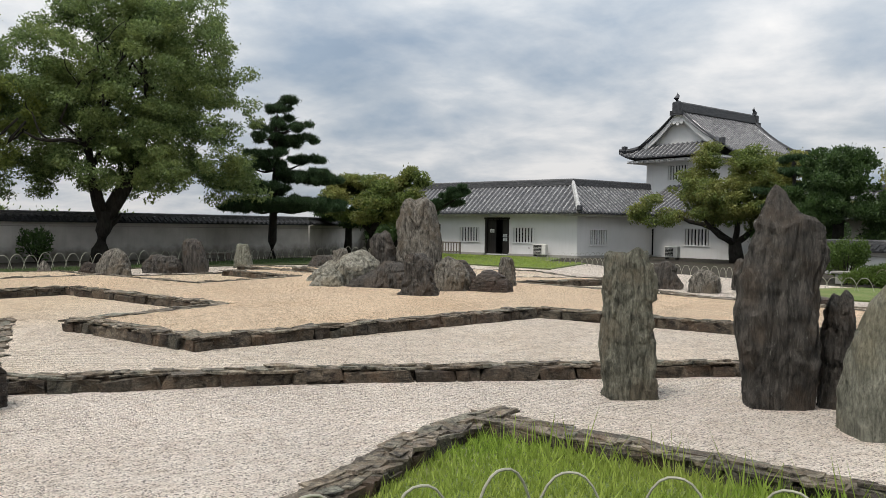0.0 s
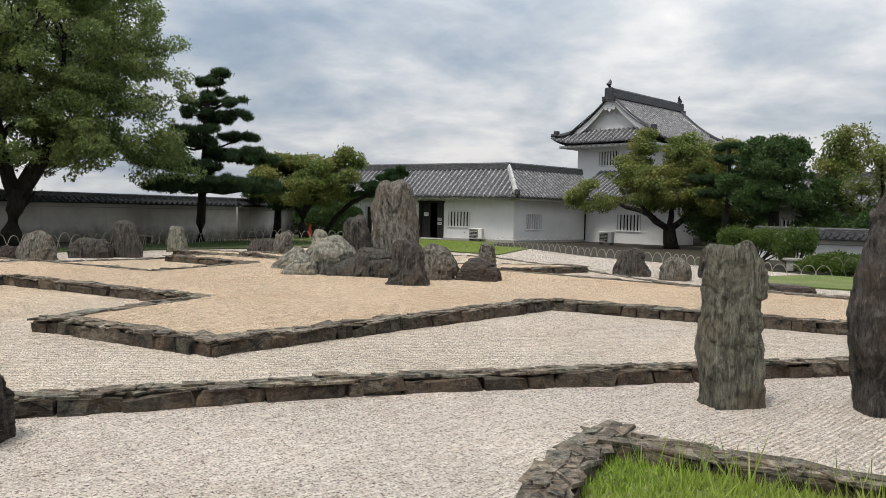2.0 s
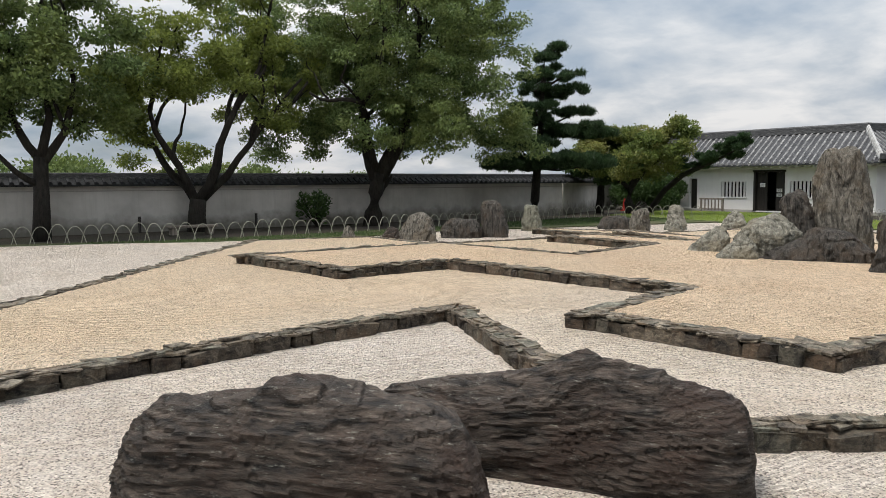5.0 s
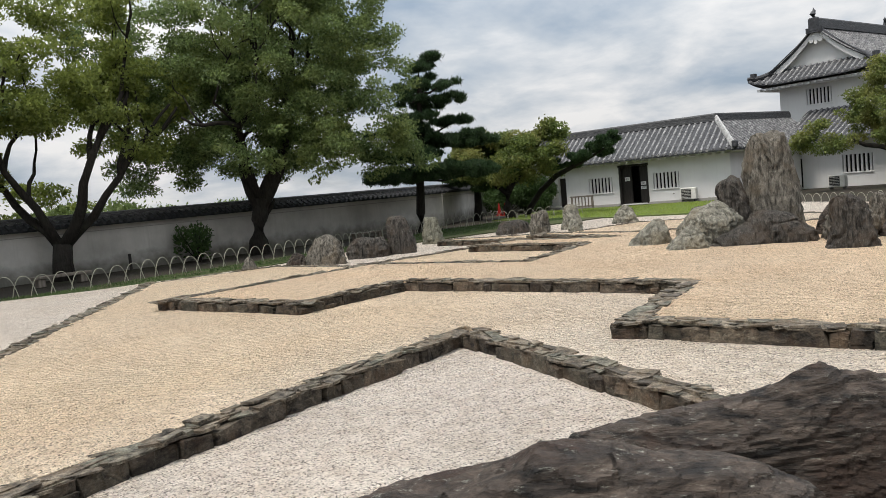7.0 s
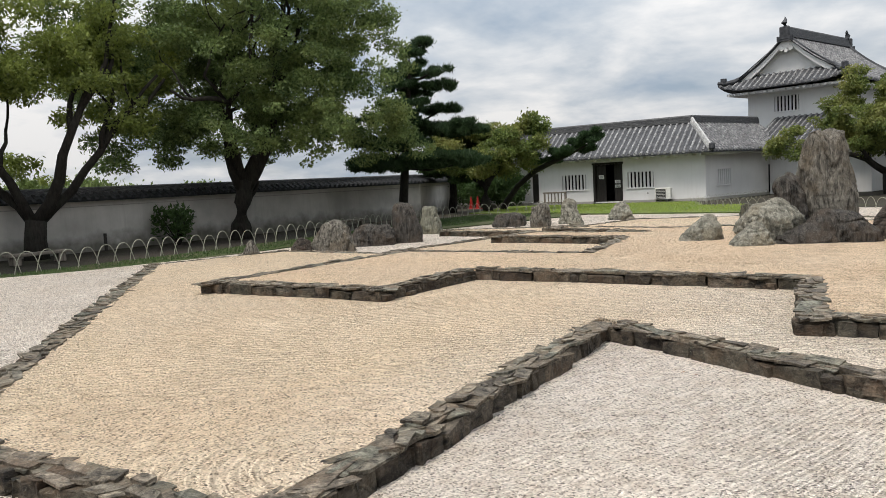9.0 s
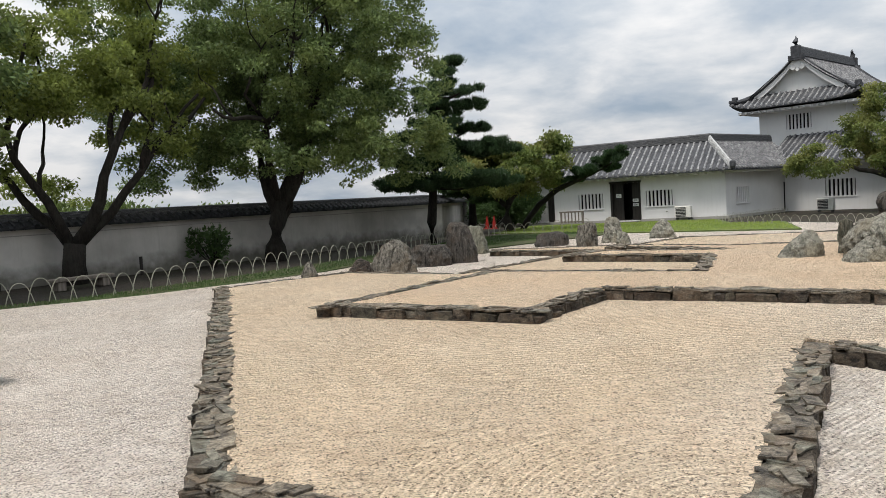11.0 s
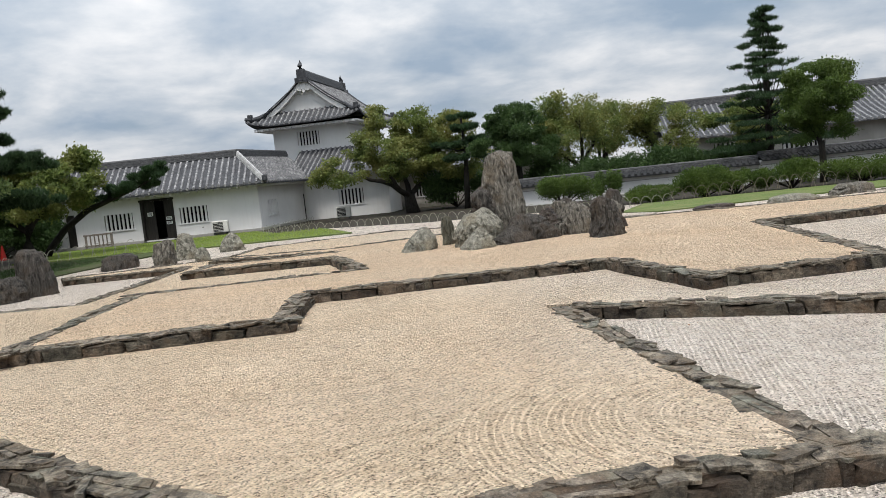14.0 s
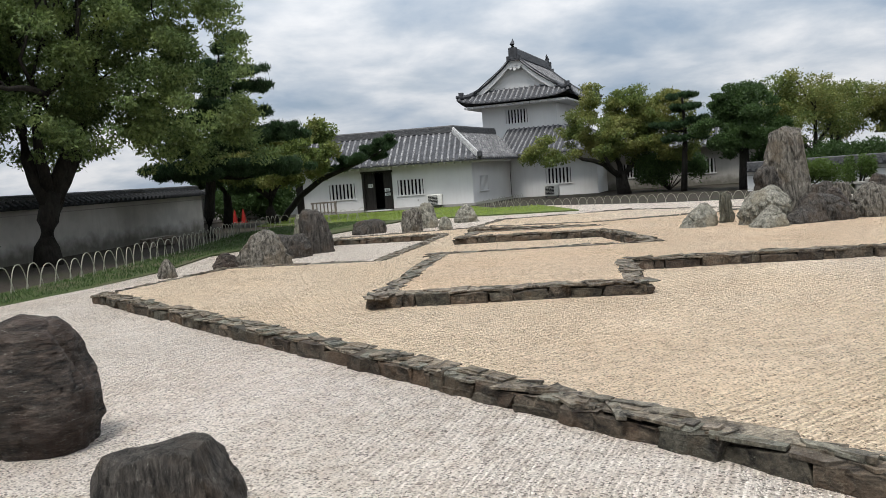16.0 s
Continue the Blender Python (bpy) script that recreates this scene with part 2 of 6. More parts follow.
# near-black colour that stands in for the gloom of unlit interiors
def b_dark(g):
    f = g.noise(g.pos, 3.0, 3)
    g.color(g.ramp(f, [(0.3, (0.006, 0.006, 0.007)), (0.7, (0.02, 0.02, 0.022))]))


M_VOID = mat("dark_interior", b_dark, 0.9)


def b_paper(g):
    f = g.noise(g.pos, 9.0, 3)
    g.color(g.ramp(f, [(0.3, (0.66, 0.66, 0.64)), (0.7, (0.78, 0.78, 0.77))]))


M_PAPER = mat("paper", b_paper, 0.7)


def b_bark(g):
    o = g.pos
    f = g.noise(g.mapped(o, (9, 9, 2)), 2.0, 6, 0.7)
    m = g.noise(o, 3.0, 4)
    col = g.ramp(f, [(0.3, (0.006, 0.005, 0.004)), (0.7, (0.032, 0.027, 0.022))])
    col = g.mix(g.ramp(m, [(0.5, 0.0), (0.75, 0.5)]), col, (0.042, 0.045, 0.034))
    g.color(col)
    g.bump((f, 0.9, 0.04))


M_BARK = mat("dark_bark", b_bark, 0.9)


def leafmat(name, lo, hi, alt, altp=0.25):
    def build(g):
        r = g.island()
        big = g.noise(g.pos, 0.7, 3)
        col = g.ramp(r, [(0.0, lo), (1.0, hi)])
        col = g.mix(g.ramp(big, [(0.5 - altp * 0.4, 0.0), (0.85 - altp * 0.4, 1.0)]), col, alt)
        col = g.mix(0.5, col, g.ramp(r, [(0.0, 0.6), (1.0, 1.3)]), "MULTIPLY")
        g.color(col)
        tr = g.add("ShaderNodeBsdfTranslucent")
        g.link(col, tr.inputs["Color"])
        mx = g.add("ShaderNodeMixShader", Fac=0.48)
        out = [n for n in g.nt.nodes if n.type == "OUTPUT_MATERIAL"][0]
        g.link(g.b.outputs[0], mx.inputs[1])
        g.link(tr.outputs[0], mx.inputs[2])
        g.link(mx.outputs[0], out.inputs["Surface"])

    return mat(name, build, 0.55, 0.0, 0.35)


M_LEAF = leafmat("broad_leaves", (0.068, 0.11, 0.038), (0.19, 0.265, 0.095), (0.20, 0.245, 0.075), 0.25)
M_LEAFY = leafmat("yellowing_leaves", (0.13, 0.17, 0.045), (0.25, 0.295, 0.075), (0.22, 0.27, 0.06), 0.3)
M_LEAFC = leafmat("cherry_leaves", (0.085, 0.125, 0.035), (0.18, 0.23, 0.06), (0.25, 0.235, 0.07), 0.25)
M_LEAFD = leafmat("dark_leaves", (0.035, 0.068, 0.022), (0.075, 0.125, 0.04), (0.06, 0.11, 0.03), 0.2)
M_NEEDLE = leafmat("pine_needles", (0.022, 0.048, 0.020), (0.05, 0.088, 0.035), (0.04, 0.08, 0.03), 0.2)
M_HEDGE = leafmat("hedge_leaves", (0.04, 0.072, 0.014), (0.09, 0.145, 0.03), (0.10, 0.145, 0.026), 0.25)


def b_grass(g):
    p = g.pos
    f, b = g.noise(p, 30.0, 4), g.noise(p, 1.2, 4)
    col = g.ramp(f, [(0.3, (0.055, 0.085, 0.02)), (0.7, (0.14, 0.185, 0.05))])
    col = g.mix(g.ramp(b, [(0.45, 0.0), (0.7, 0.6)]), col, (0.19, 0.185, 0.085))
    g.color(col)
    g.bump((f, 0.8, 0.04))


def b_soil(g):
    p = g.pos
    f, b = g.noise(p, 12.0, 5), g.noise(p, 0.7, 4)
    col = g.ramp(f, [(0.3, (0.014, 0.011, 0.008)), (0.7, (0.045, 0.036, 0.027))])
    col = g.mix(g.ramp(b, [(0.48, 0.0), (0.66, 0.5)]), col, (0.03, 0.038, 0.013))
    g.color(col)
    g.bump((f, 0.6, 0.03))


def b_path(g):
    p = g.pos
    f, b = g.voronoi(p, 60.0, "Color"), g.noise(p, 0.6, 4)
    col = g.ramp(g.axis(f, "X"), [(0.0, (0.24, 0.22, 0.19)), (1.0, (0.46, 0.43, 0.38))])
    col = g.mix(g.ramp(b, [(0.4, 0.0), (0.7, 0.5)]), col, (0.34, 0.31, 0.27))
    g.color(col)
    g.bump((g.voronoi(p, 60.0), 0.5, 0.01))


M_GRASS = mat("lawn", b_grass, 0.9)


# thin mossy lawn, with the shade under the west trees put into its colour
def b_lawnshade(g):
    p = g.pos
    f, b = g.noise(p, 26.0, 4), g.noise(p, 0.9, 4)
    col = g.ramp(f, [(0.3, (0.022, 0.037, 0.009)), (0.7, (0.062, 0.09, 0.021))])
    col = g.mix(g.ramp(b, [(0.42, 0.0), (0.62, 0.7)]), col, (0.085, 0.075, 0.045))
    g.color(col)
    g.bump((f, 0.8, 0.04))


M_LAWNSHADE = mat("shaded_thin_lawn", b_lawnshade, 0.95)
M_BLADE = leafmat("grass_blades", (0.17, 0.26, 0.035), (0.33, 0.44, 0.08), (0.33, 0.38, 0.09), 0.3)
M_SOIL = mat("soil", b_soil, 0.95)
M_PATH = mat("path_gravel", b_path, 0.9)


def plain(name, c, rough=0.5, metal=0.0, k=0.12):
    def build(g):
        f = g.noise(g.pos, 11.0, 4)
        g.color(g.ramp(f, [(0.3, tuple(v * (1 - k) for v in c)), (0.7, tuple(min(1, v * (1 + k)) for v in c))]))

    return mat(name, build, rough, metal)


M_HOOP = plain("cream_plastic_bamboo", (0.28, 0.275, 0.22), 0.45)
M_HOOPD = plain("brown_bent_rods", (0.17, 0.15, 0.11), 0.6)
M_AC = plain("ac_casing", (0.62, 0.61, 0.57), 0.5)
M_METAL = plain("dark_metal", (0.05, 0.05, 0.05), 0.4, 0.6)
M_RED = plain("red_plastic", (0.22, 0.014, 0.01), 0.4)
M_BENCH = plain("pale_stone", (0.24, 0.235, 0.215), 0.8)
M_CONC = plain("concrete", (0.30, 0.29, 0.27), 0.85)
M_LEAFRED = leafmat("fallen_leaves", (0.22, 0.05, 0.02), (0.32, 0.14, 0.05), (0.25, 0.10, 0.03), 0.3)

# ---------------------------------------------------------------- helpers


def mesh_ob(name, bm, material, parent=None, smooth=False):
    me = bpy.data.meshes.new(name)
    bm.to_mesh(me)
    bm.free()
    if smooth:
        me.polygons.foreach_set("use_smooth", [True] * len(me.polygons))
    me.materials.append(material)
    ob = new(name, me)
    if parent is not None:
        ob.parent = parent
    return ob


def part(name, bm, material, parent, label="", smooth=False):
    ob = mesh_ob(name, bm, material, parent, smooth)
    return tagged(ob, label) if label else ob


def empty(name, m, label, category, group="", kind=""):
    ob = new(name)
    ob.matrix_world = m
    return tagged(ob, label, category, group, kind)


def box(x0, y0, z0, x1, y1, z1, bm=None, bevel=0.0):
    bm = bm or bmesh.new()
    vs = [bm.verts.new((x, y, z)) for z in (z0, z1) for y in (y0, y1) for x in (x0, x1)]
    fs = []
    for a in ((0, 2, 3, 1), (4, 5, 7, 6), (0, 1, 5, 4), (2, 6, 7, 3), (0, 4, 6, 2), (1, 3, 7, 5)):
        fs.append(bm.faces.new([vs[i] for i in a]))
    if bevel:
        es = list({e for f in fs for e in f.edges})
        bmesh.ops.bevel(bm, geom=es, offset=bevel, segments=1, affect="EDGES")
    return bm


def prism(pts, z0, z1, bm=None):
    """A slab over a polygon given anticlockwise."""
    bm = bm or bmesh.new()
    lo = [bm.verts.new((x, y, z0)) for x, y in pts]
    hi = [bm.verts.new((x, y, z1)) for x, y in pts]
    n = len(pts)
    bm.faces.new(hi)
    bm.faces.new(lo[::-1])
    for i in range(n):
        j = (i + 1) % n
        bm.faces.new((lo[i], lo[j], hi[j], hi[i]))
    return bm


def tube(path, radii, seg=8, bm=None, cap=True):
    """A tapered round limb along a list of points."""
    bm = bm or bmesh.new()
    rings = []
    for i, p in enumerate(path):
        p = Vector(p)
        d = (Vector(path[min(i + 1, len(path) - 1)]) - Vector(path[max(i - 1, 0)])).normalized()
        a = d.orthogonal().normalized() if abs(d.z) > 0.99 else d.cross(Vector((0, 0, 1))).normalized()
        b = d.cross(a).normalized()
        r = radii[i] if hasattr(radii, "__len__") else radii
        rings.append([bm.verts.new(p + r * (math.cos(2 * math.pi * k / seg) * a + math.sin(2 * math.pi * k / seg) * b)) for k in range(seg)])
    for r0, r1 in zip(rings, rings[1:]):
        for k in range(seg):
            bm.faces.new((r0[k], r0[(k + 1) % seg], r1[(k + 1) % seg], r1[k]))
    if cap:
        bm.faces.new(rings[0][::-1])
        bm.faces.new(rings[-1])
    return bm


# ---------------------------------------------------------------- ground and garden levels
Z1, Z2 = 0.15, 0.295


def rise(x, y):
    """The gravel climbs a few centimetres towards the south-west."""
    return 0.04 * min(1.0, max(0.0, (13 - x) / 4)) * min(1.0, max(0.0, (-24 - y) / 4))


def sloped(bm):
    """Cut a slab along the lines where the ground changes its slope, and lift it."""
    for co, no in (((9, 0, 0), (1, 0, 0)), ((13, 0, 0), (1, 0, 0)), ((0, -24, 0), (0, 1, 0)), ((0, -28, 0), (0, 1, 0))):
        bmesh.ops.bisect_plane(bm, geom=bm.verts[:] + bm.edges[:] + bm.faces[:], plane_co=co, plane_no=no)
    bmesh.ops.triangulate(bm, faces=bm.faces[:])
    for v in bm.verts:
        v.co.z += rise(v.co.x, v.co.y)
    return bm


# the lawn in the corner lies lower than everything round it
GX0, GX1, GY0, GY1 = 17.5, 26.3, -38.9, -33.7
bm = prism([(-400, -400), (GX0, -400), (GX0, 400), (-400, 400)], -0.6, -0.02)
prism([(GX1, -400), (400, -400), (400, 400), (GX1, 400)], -0.6, -0.02, bm)
prism([(GX0, -400), (GX1, -400), (GX1, GY0), (GX0, GY0)], -0.6, -0.02, bm)
prism([(GX0, GY1), (GX1, GY1), (GX1, 400), (GX0, 400)], -0.6, -0.02, bm)
prism([(GX0, GY0), (GX1, GY0), (GX1, GY1), (GX0, GY1)], -0.6, -0.14, bm)
ground = mesh_ob("ground", bm, M_SOIL)
tagged(ground, "bare brown soil with thin grass around the garden", "ground", kind="structure")
GI = [(17.68, -33.78), (17.58, -34.9), (17.76, -36.2), (17.7, -38.64), (26.25, -38.76), (26.25, -34.68), (20.6, -34.07)]
outer = [(26.25, -34.68), (30, -33), (30, -22), (23.5, -20.6), (16.2, -19.8), (9.5, -12.9), (3.0, -11.2), (-1.6, -21.5), (-1.6, -24.5), (-2.1, -27.0), (-2.9, -29.2), (-4.6, -31.4),
         (-6.2, -34.5), (-7, -39.2), (4, -39.6), (17.2, -38.6), (17.7, -38.64), (17.76, -36.2), (17.58, -34.9), (17.68, -33.78), (20.6, -34.07)]
tagged(mesh_ob("gravel_bed", sloped(prism(outer, -0.3, 0.0)), M_WHITE), "pale raked gravel bed of the dry garden", "gravel", kind="structure")
tagged(mesh_ob("path", sloped(prism([(-14, -60), (45, -60), (45, -39), (17.7, -38.66), (17.2, -38.62), (4, -39.62), (-14, -39.3)], -0.3, -0.008)), M_PATH),
       "trodden sandy gravel path beside the garden", "path", kind="structure")

L1 = [(-0.95, -29.2), (6.88, -38.0), (9.83, -38.22), (10.02, -33.52), (13.7, -35.82), (16.12, -33.46), (20.1, -30.2), (25.5, -26.3), (24.8, -22.9),
      (19.6, -23.3), (16.9, -22.6), (15.6, -21.3), (14.4, -20.0), (10.5, -16.3), (6.2, -16.8), (5.2, -19.6), (1.3, -19.9), (1.5, -20.7), (4.45, -21.3),
      (3.3, -26.85), (0.25, -26.2)]
L2 = [(3.83, -32.4), (7.0, -32.68), (7.32, -30.72), (11.52, -31.0), (11.63, -33.48), (14.1, -33.62), (15.85, -28.4), (21.3, -28.85), (21.0, -25.6),
      (17.0, -24.4), (13.2, -23.2), (14.5, -20.8), (13.9, -20.4), (11.3, -22.1), (8.2, -22.5), (5.4, -21.4), (5.2, -22.1), (8.1, -23.7), (5.3, -23.2),
      (4.85, -24.5), (7.9, -25.2), (8.15, -28.3), (4.5, -27.9)]


def inset(pts, d):
    """The polygon pulled in by d on every side (pts anticlockwise)."""
    out = []
    n = len(pts)
    for i in range(n):
        p, q, w = Vector(pts[i - 1]), Vector(pts[i]), Vector(pts[(i + 1) % n])
        a, b = (q - p).normalized(), (w - q).normalized()
        na, nb = Vector((-a.y, a.x)), Vector((-b.y, b.x))
        k = d / max(0.35, 1 + na.dot(nb))
        out.append(tuple(q + (na + nb) * k))
    return out


tagged(mesh_ob("terrace_lower", sloped(prism(inset(L1, 0.21), 0.0, Z1 - 0.012)), M_MIX), "cream raked gravel terrace inside a low stone kerb", "gravel terrace", kind="structure")
tagged(mesh_ob("terrace_upper", sloped(prism(inset(L2, 0.23), Z1 - 0.03, Z2 - 0.012)), M_TAN), "tan raked gravel terrace inside a low stone kerb", "gravel terrace", kind="structure")

# lawns
tagged(mesh_ob("lawn_corner", prism(GI, -0.3, -0.10), M_GRASS), "bright green tufted lawn behind a stone kerb", "lawn", kind="structure")
LAWNL = [(-1.6, -21.4), (-1.6, -24.5), (-2.1, -27.0), (-2.9, -29.2), (-4.6, -31.4), (-6.2, -34.4), (-7.6, -37), (-9.2, -40), (-8.0, -36.0), (-5.9, -31.6),
         (-4.5, -29.5), (-4.2, -27.5), (-3.7, -25.1), (-3.5, -22.5), (-3.3, -19.5), (-3.6, -12.5), (-2.8, -9.4), (3.0, -10.9)]
tagged(mesh_ob("lawn_west", prism(LAWNL[::-1], -0.2, 0.03), M_LAWNSHADE), "thin mown lawn strip along the garden wall", "lawn", kind="structure")
LAWNN = [(3.2, -11.0), (9.4, -12.7), (8.7, -7.2), (6.6, -6.6), (5.6, -2.4), (-4.5, -1.3), (-4.0, -7.4)]
tagged(mesh_ob("lawn_north", prism(LAWNN, -0.2, 0.035), M_GRASS), "bright mown lawn in front of the white gallery", "lawn", kind="structure")
LAWNE = [(17.4, -18.6), (18.0, -19.9), (23.5, -20.5), (30, -21.8), (34, -20.5), (25, -17.2), (19.7, -15.6)]
tagged(mesh_ob("path_east", prism([(9.45, -12.85), (16.25, -19.75), (17.9, -19.95), (17.38, -18.6), (19.6, -15.55), (15.4, -13.2), (12.4, -11.4), (8.8, -7.3)], -0.25, 0.012), M_WHITE),
       "pale gravel walk beside the dry garden", "path", kind="structure")
tagged(mesh_ob("lawn_east", prism(LAWNE, -0.2, 0.03), M_GRASS), "mown lawn with hedges along the far wall", "lawn", kind="structure")

# ---------------------------------------------------------------- stone kerbs
rng = random.Random(7)


def block_mesh(seed, rough):
    """A split unit block, 1 x 1 x 1 about its base centre."""
    r = random.Random(seed)
    bm = bmesh.new()
    bmesh.ops.create_cube(bm, size=1.0)
    bmesh.ops.subdivide_edges(bm, edges=[e for e in bm.edges if abs((e.verts[0].co - e.verts[1].co).x) > 0.5], cuts=1)
    bmesh.ops.bevel(bm, geom=list(bm.edges), offset=0.045, segments=1, affect="EDGES")
    sx, sz = r.uniform(-0.14, 0.14), r.uniform(-0.10, 0.10)
    for v in bm.verts:
        v.co.x += sx * v.co.z
        v.co.z += sz * v.co.x
        v.co += Vector((r.uniform(-1, 1) * rough, r.uniform(-1, 1) * rough * 2.4, r.uniform(-1, 1) * rough * 1.6))
        v.co.z += 0.5
    me = bpy.data.meshes.new("stone")
    bm.to_mesh(me)
    bm.free()
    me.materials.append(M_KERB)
    return me


def slab_mesh(seed):
    """A thin split flake of unit size with a ragged outline, longer edges along x."""
    r = random.Random(seed)
    pts = []
    for cx_, cy_ in ((-0.5, -0.5), (0.0, -0.5), (0.5, -0.5), (0.5, 0.5), (0.0, 0.5), (-0.5, 0.5)):
        if cx_ == 0.0 and r.random() < 0.4:
            continue
        pts.append((cx_ + r.uniform(-0.2, 0.2), cy_ * r.uniform(0.62, 1.05)))
    n = len(pts)
    tx, ty = r.uniform(-0.35, 0.35), r.uniform(-0.35, 0.35)
    bm = bmesh.new()
    lo = [bm.verts.new((x * 0.97, y * 0.97, 0)) for x, y in pts]
    hi = [bm.verts.new((x, y, 1 + tx * x + ty * y + r.uniform(-0.12, 0.12))) for x, y in pts]
    for i in range(n):
        j = (i + 1) % n
        bm.faces.new((lo[i], lo[j], hi[j], hi[i]))
    bm.faces.new(hi)
    bm.faces.new(lo[::-1])
    bmesh.ops.triangulate(bm, faces=[f for f in bm.faces if len(f.verts) > 4])
    me = bpy.data.meshes.new("cap_stone")
    bm.to_mesh(me)
    bm.free()
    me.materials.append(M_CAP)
    return me


BLOCKS = [block_mesh(i, 0.045) for i in range(14)]
SLABS = [slab_mesh(i) for i in range(24)]


def kerb(a, b, z0, z1, width=0.26, label="", fine=1.0):
    """A dry kerb from a to b whose face looks to the right of the way from a to b: a row of split face stones, thin flakes laid on top."""
    a, b = Vector((*a, 0)), Vector((*b, 0))
    d = b - a
    L = d.length
    ang = math.atan2(d.y, d.x)
    ra, rb = rise(a.x, a.y), rise(b.x, b.y)
    root = empty("stone_kerb", Matrix.Translation((a.x, a.y, ra)) @ Matrix.Rotation(ang, 4, "Z") @ Matrix.Rotation(-math.atan2(rb - ra, L), 4, "Y"),
                 label or "low kerb of dark schist blocks capped with thin flagstones", "stone kerb", "garden kerbs")
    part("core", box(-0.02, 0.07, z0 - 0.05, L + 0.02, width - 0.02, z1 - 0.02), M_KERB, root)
    x = -0.05
    while x < L + 0.02:
        w = min(rng.choice((0.14, 0.22, 0.3, 0.38, 0.46, 0.6)) * fine * rng.uniform(0.85, 1.2), L + 0.07 - x)
        if w < 0.08:
            break
        h = z1 - z0 - 0.015
        courses = 2 if rng.random() < 0.15 else 1
        for c in range(courses):
            ob = new("stone", rng.choice(BLOCKS))
            ob.parent = root
            hh = h / courses
            ob.location = (x + w / 2, 0.08 + rng.uniform(-0.025, 0.012), z0 - 0.05 + c * hh)
            ob.scale = (w * 0.98, 0.19, hh * rng.uniform(0.74, 1.03) + 0.045)
            ob.rotation_euler = (rng.uniform(-0.12, 0.06), rng.uniform(-0.09, 0.09), rng.uniform(-0.11, 0.11))
        x += w
    x = -0.02
    while x < L:
        w = rng.uniform(0.10, 0.32) * fine
        y = rng.choice((-0.012, 0.0, 0.05))
        while y < width - 0.03:
            dep = rng.uniform(0.06, 0.17)
            for layer in range(1 + (rng.random() < 0.4) + (rng.random() < 0.12)):
                k = 1.0 if layer == 0 else rng.uniform(0.5, 0.9)
                ob = new("cap_stone", rng.choice(SLABS))
                ob.parent = root
                ob.location = (min(x + w / 2 + rng.uniform(-0.05, 0.05), L), min(y + dep / 2, width - 0.56 * dep) + rng.uniform(-0.015, 0.01),
                               z1 - 0.028 + rng.uniform(-0.008, 0.006) + 0.012 * layer)
                ob.scale = (w * 1.22 * k, dep * 1.25 * k, rng.uniform(0.012, 0.024))
                ob.rotation_euler = (rng.uniform(-0.13, 0.13), rng.uniform(-0.07, 0.07), rng.gauss(0, 0.22) + (math.pi if rng.random() < 0.5 else 0))
            y += dep
        x += w * 0.95
    return root


def kerb_ring(pts, z0, z1, skip=(), width=0.26, fine=None, widths=None):
    n = len(pts)
    for i in range(n):
        if i in skip:
            continue
        kerb(pts[i], pts[(i + 1) % n], z0, z1, (widths or {}).get(i, width), fine=(fine or {}).get(i, 1.0))


kerb_ring(L1, 0.0, Z1, widths={4: 0.22, 5: 0.22, 6: 0.22}, fine={6: 1.3, 7: 1.6, 8: 1.6, 9: 1.5, 10: 1.5, 11: 1.4, 12: 1.4, 13: 1.5, 14: 1.5, 15: 1.5, 16: 1.2})
kerb_ring(L2, Z1 - 0.012, Z2, fine={7: 1.4, 8: 1.5, 9: 1.3, 10: 1.3, 11: 1.3, 12: 1.3, 13: 1.3, 14: 1.2})
for a, b in ((GI[0], GI[1]), (GI[1], GI[2]), (GI[2], GI[3]), (GI[5], GI[6]), (GI[6], GI[0])):
    n_ = Vector((-(Vector(b) - Vector(a)).y, (Vector(b) - Vector(a)).x)).normalized() * 0.27
    kerb(tuple(Vector(b) + n_), tuple(Vector(a) + n_), -0.1, 0.018, 0.28, "low kerb of stacked flagstones edging the lawn", 1.0)

# ---------------------------------------------------------------- rocks


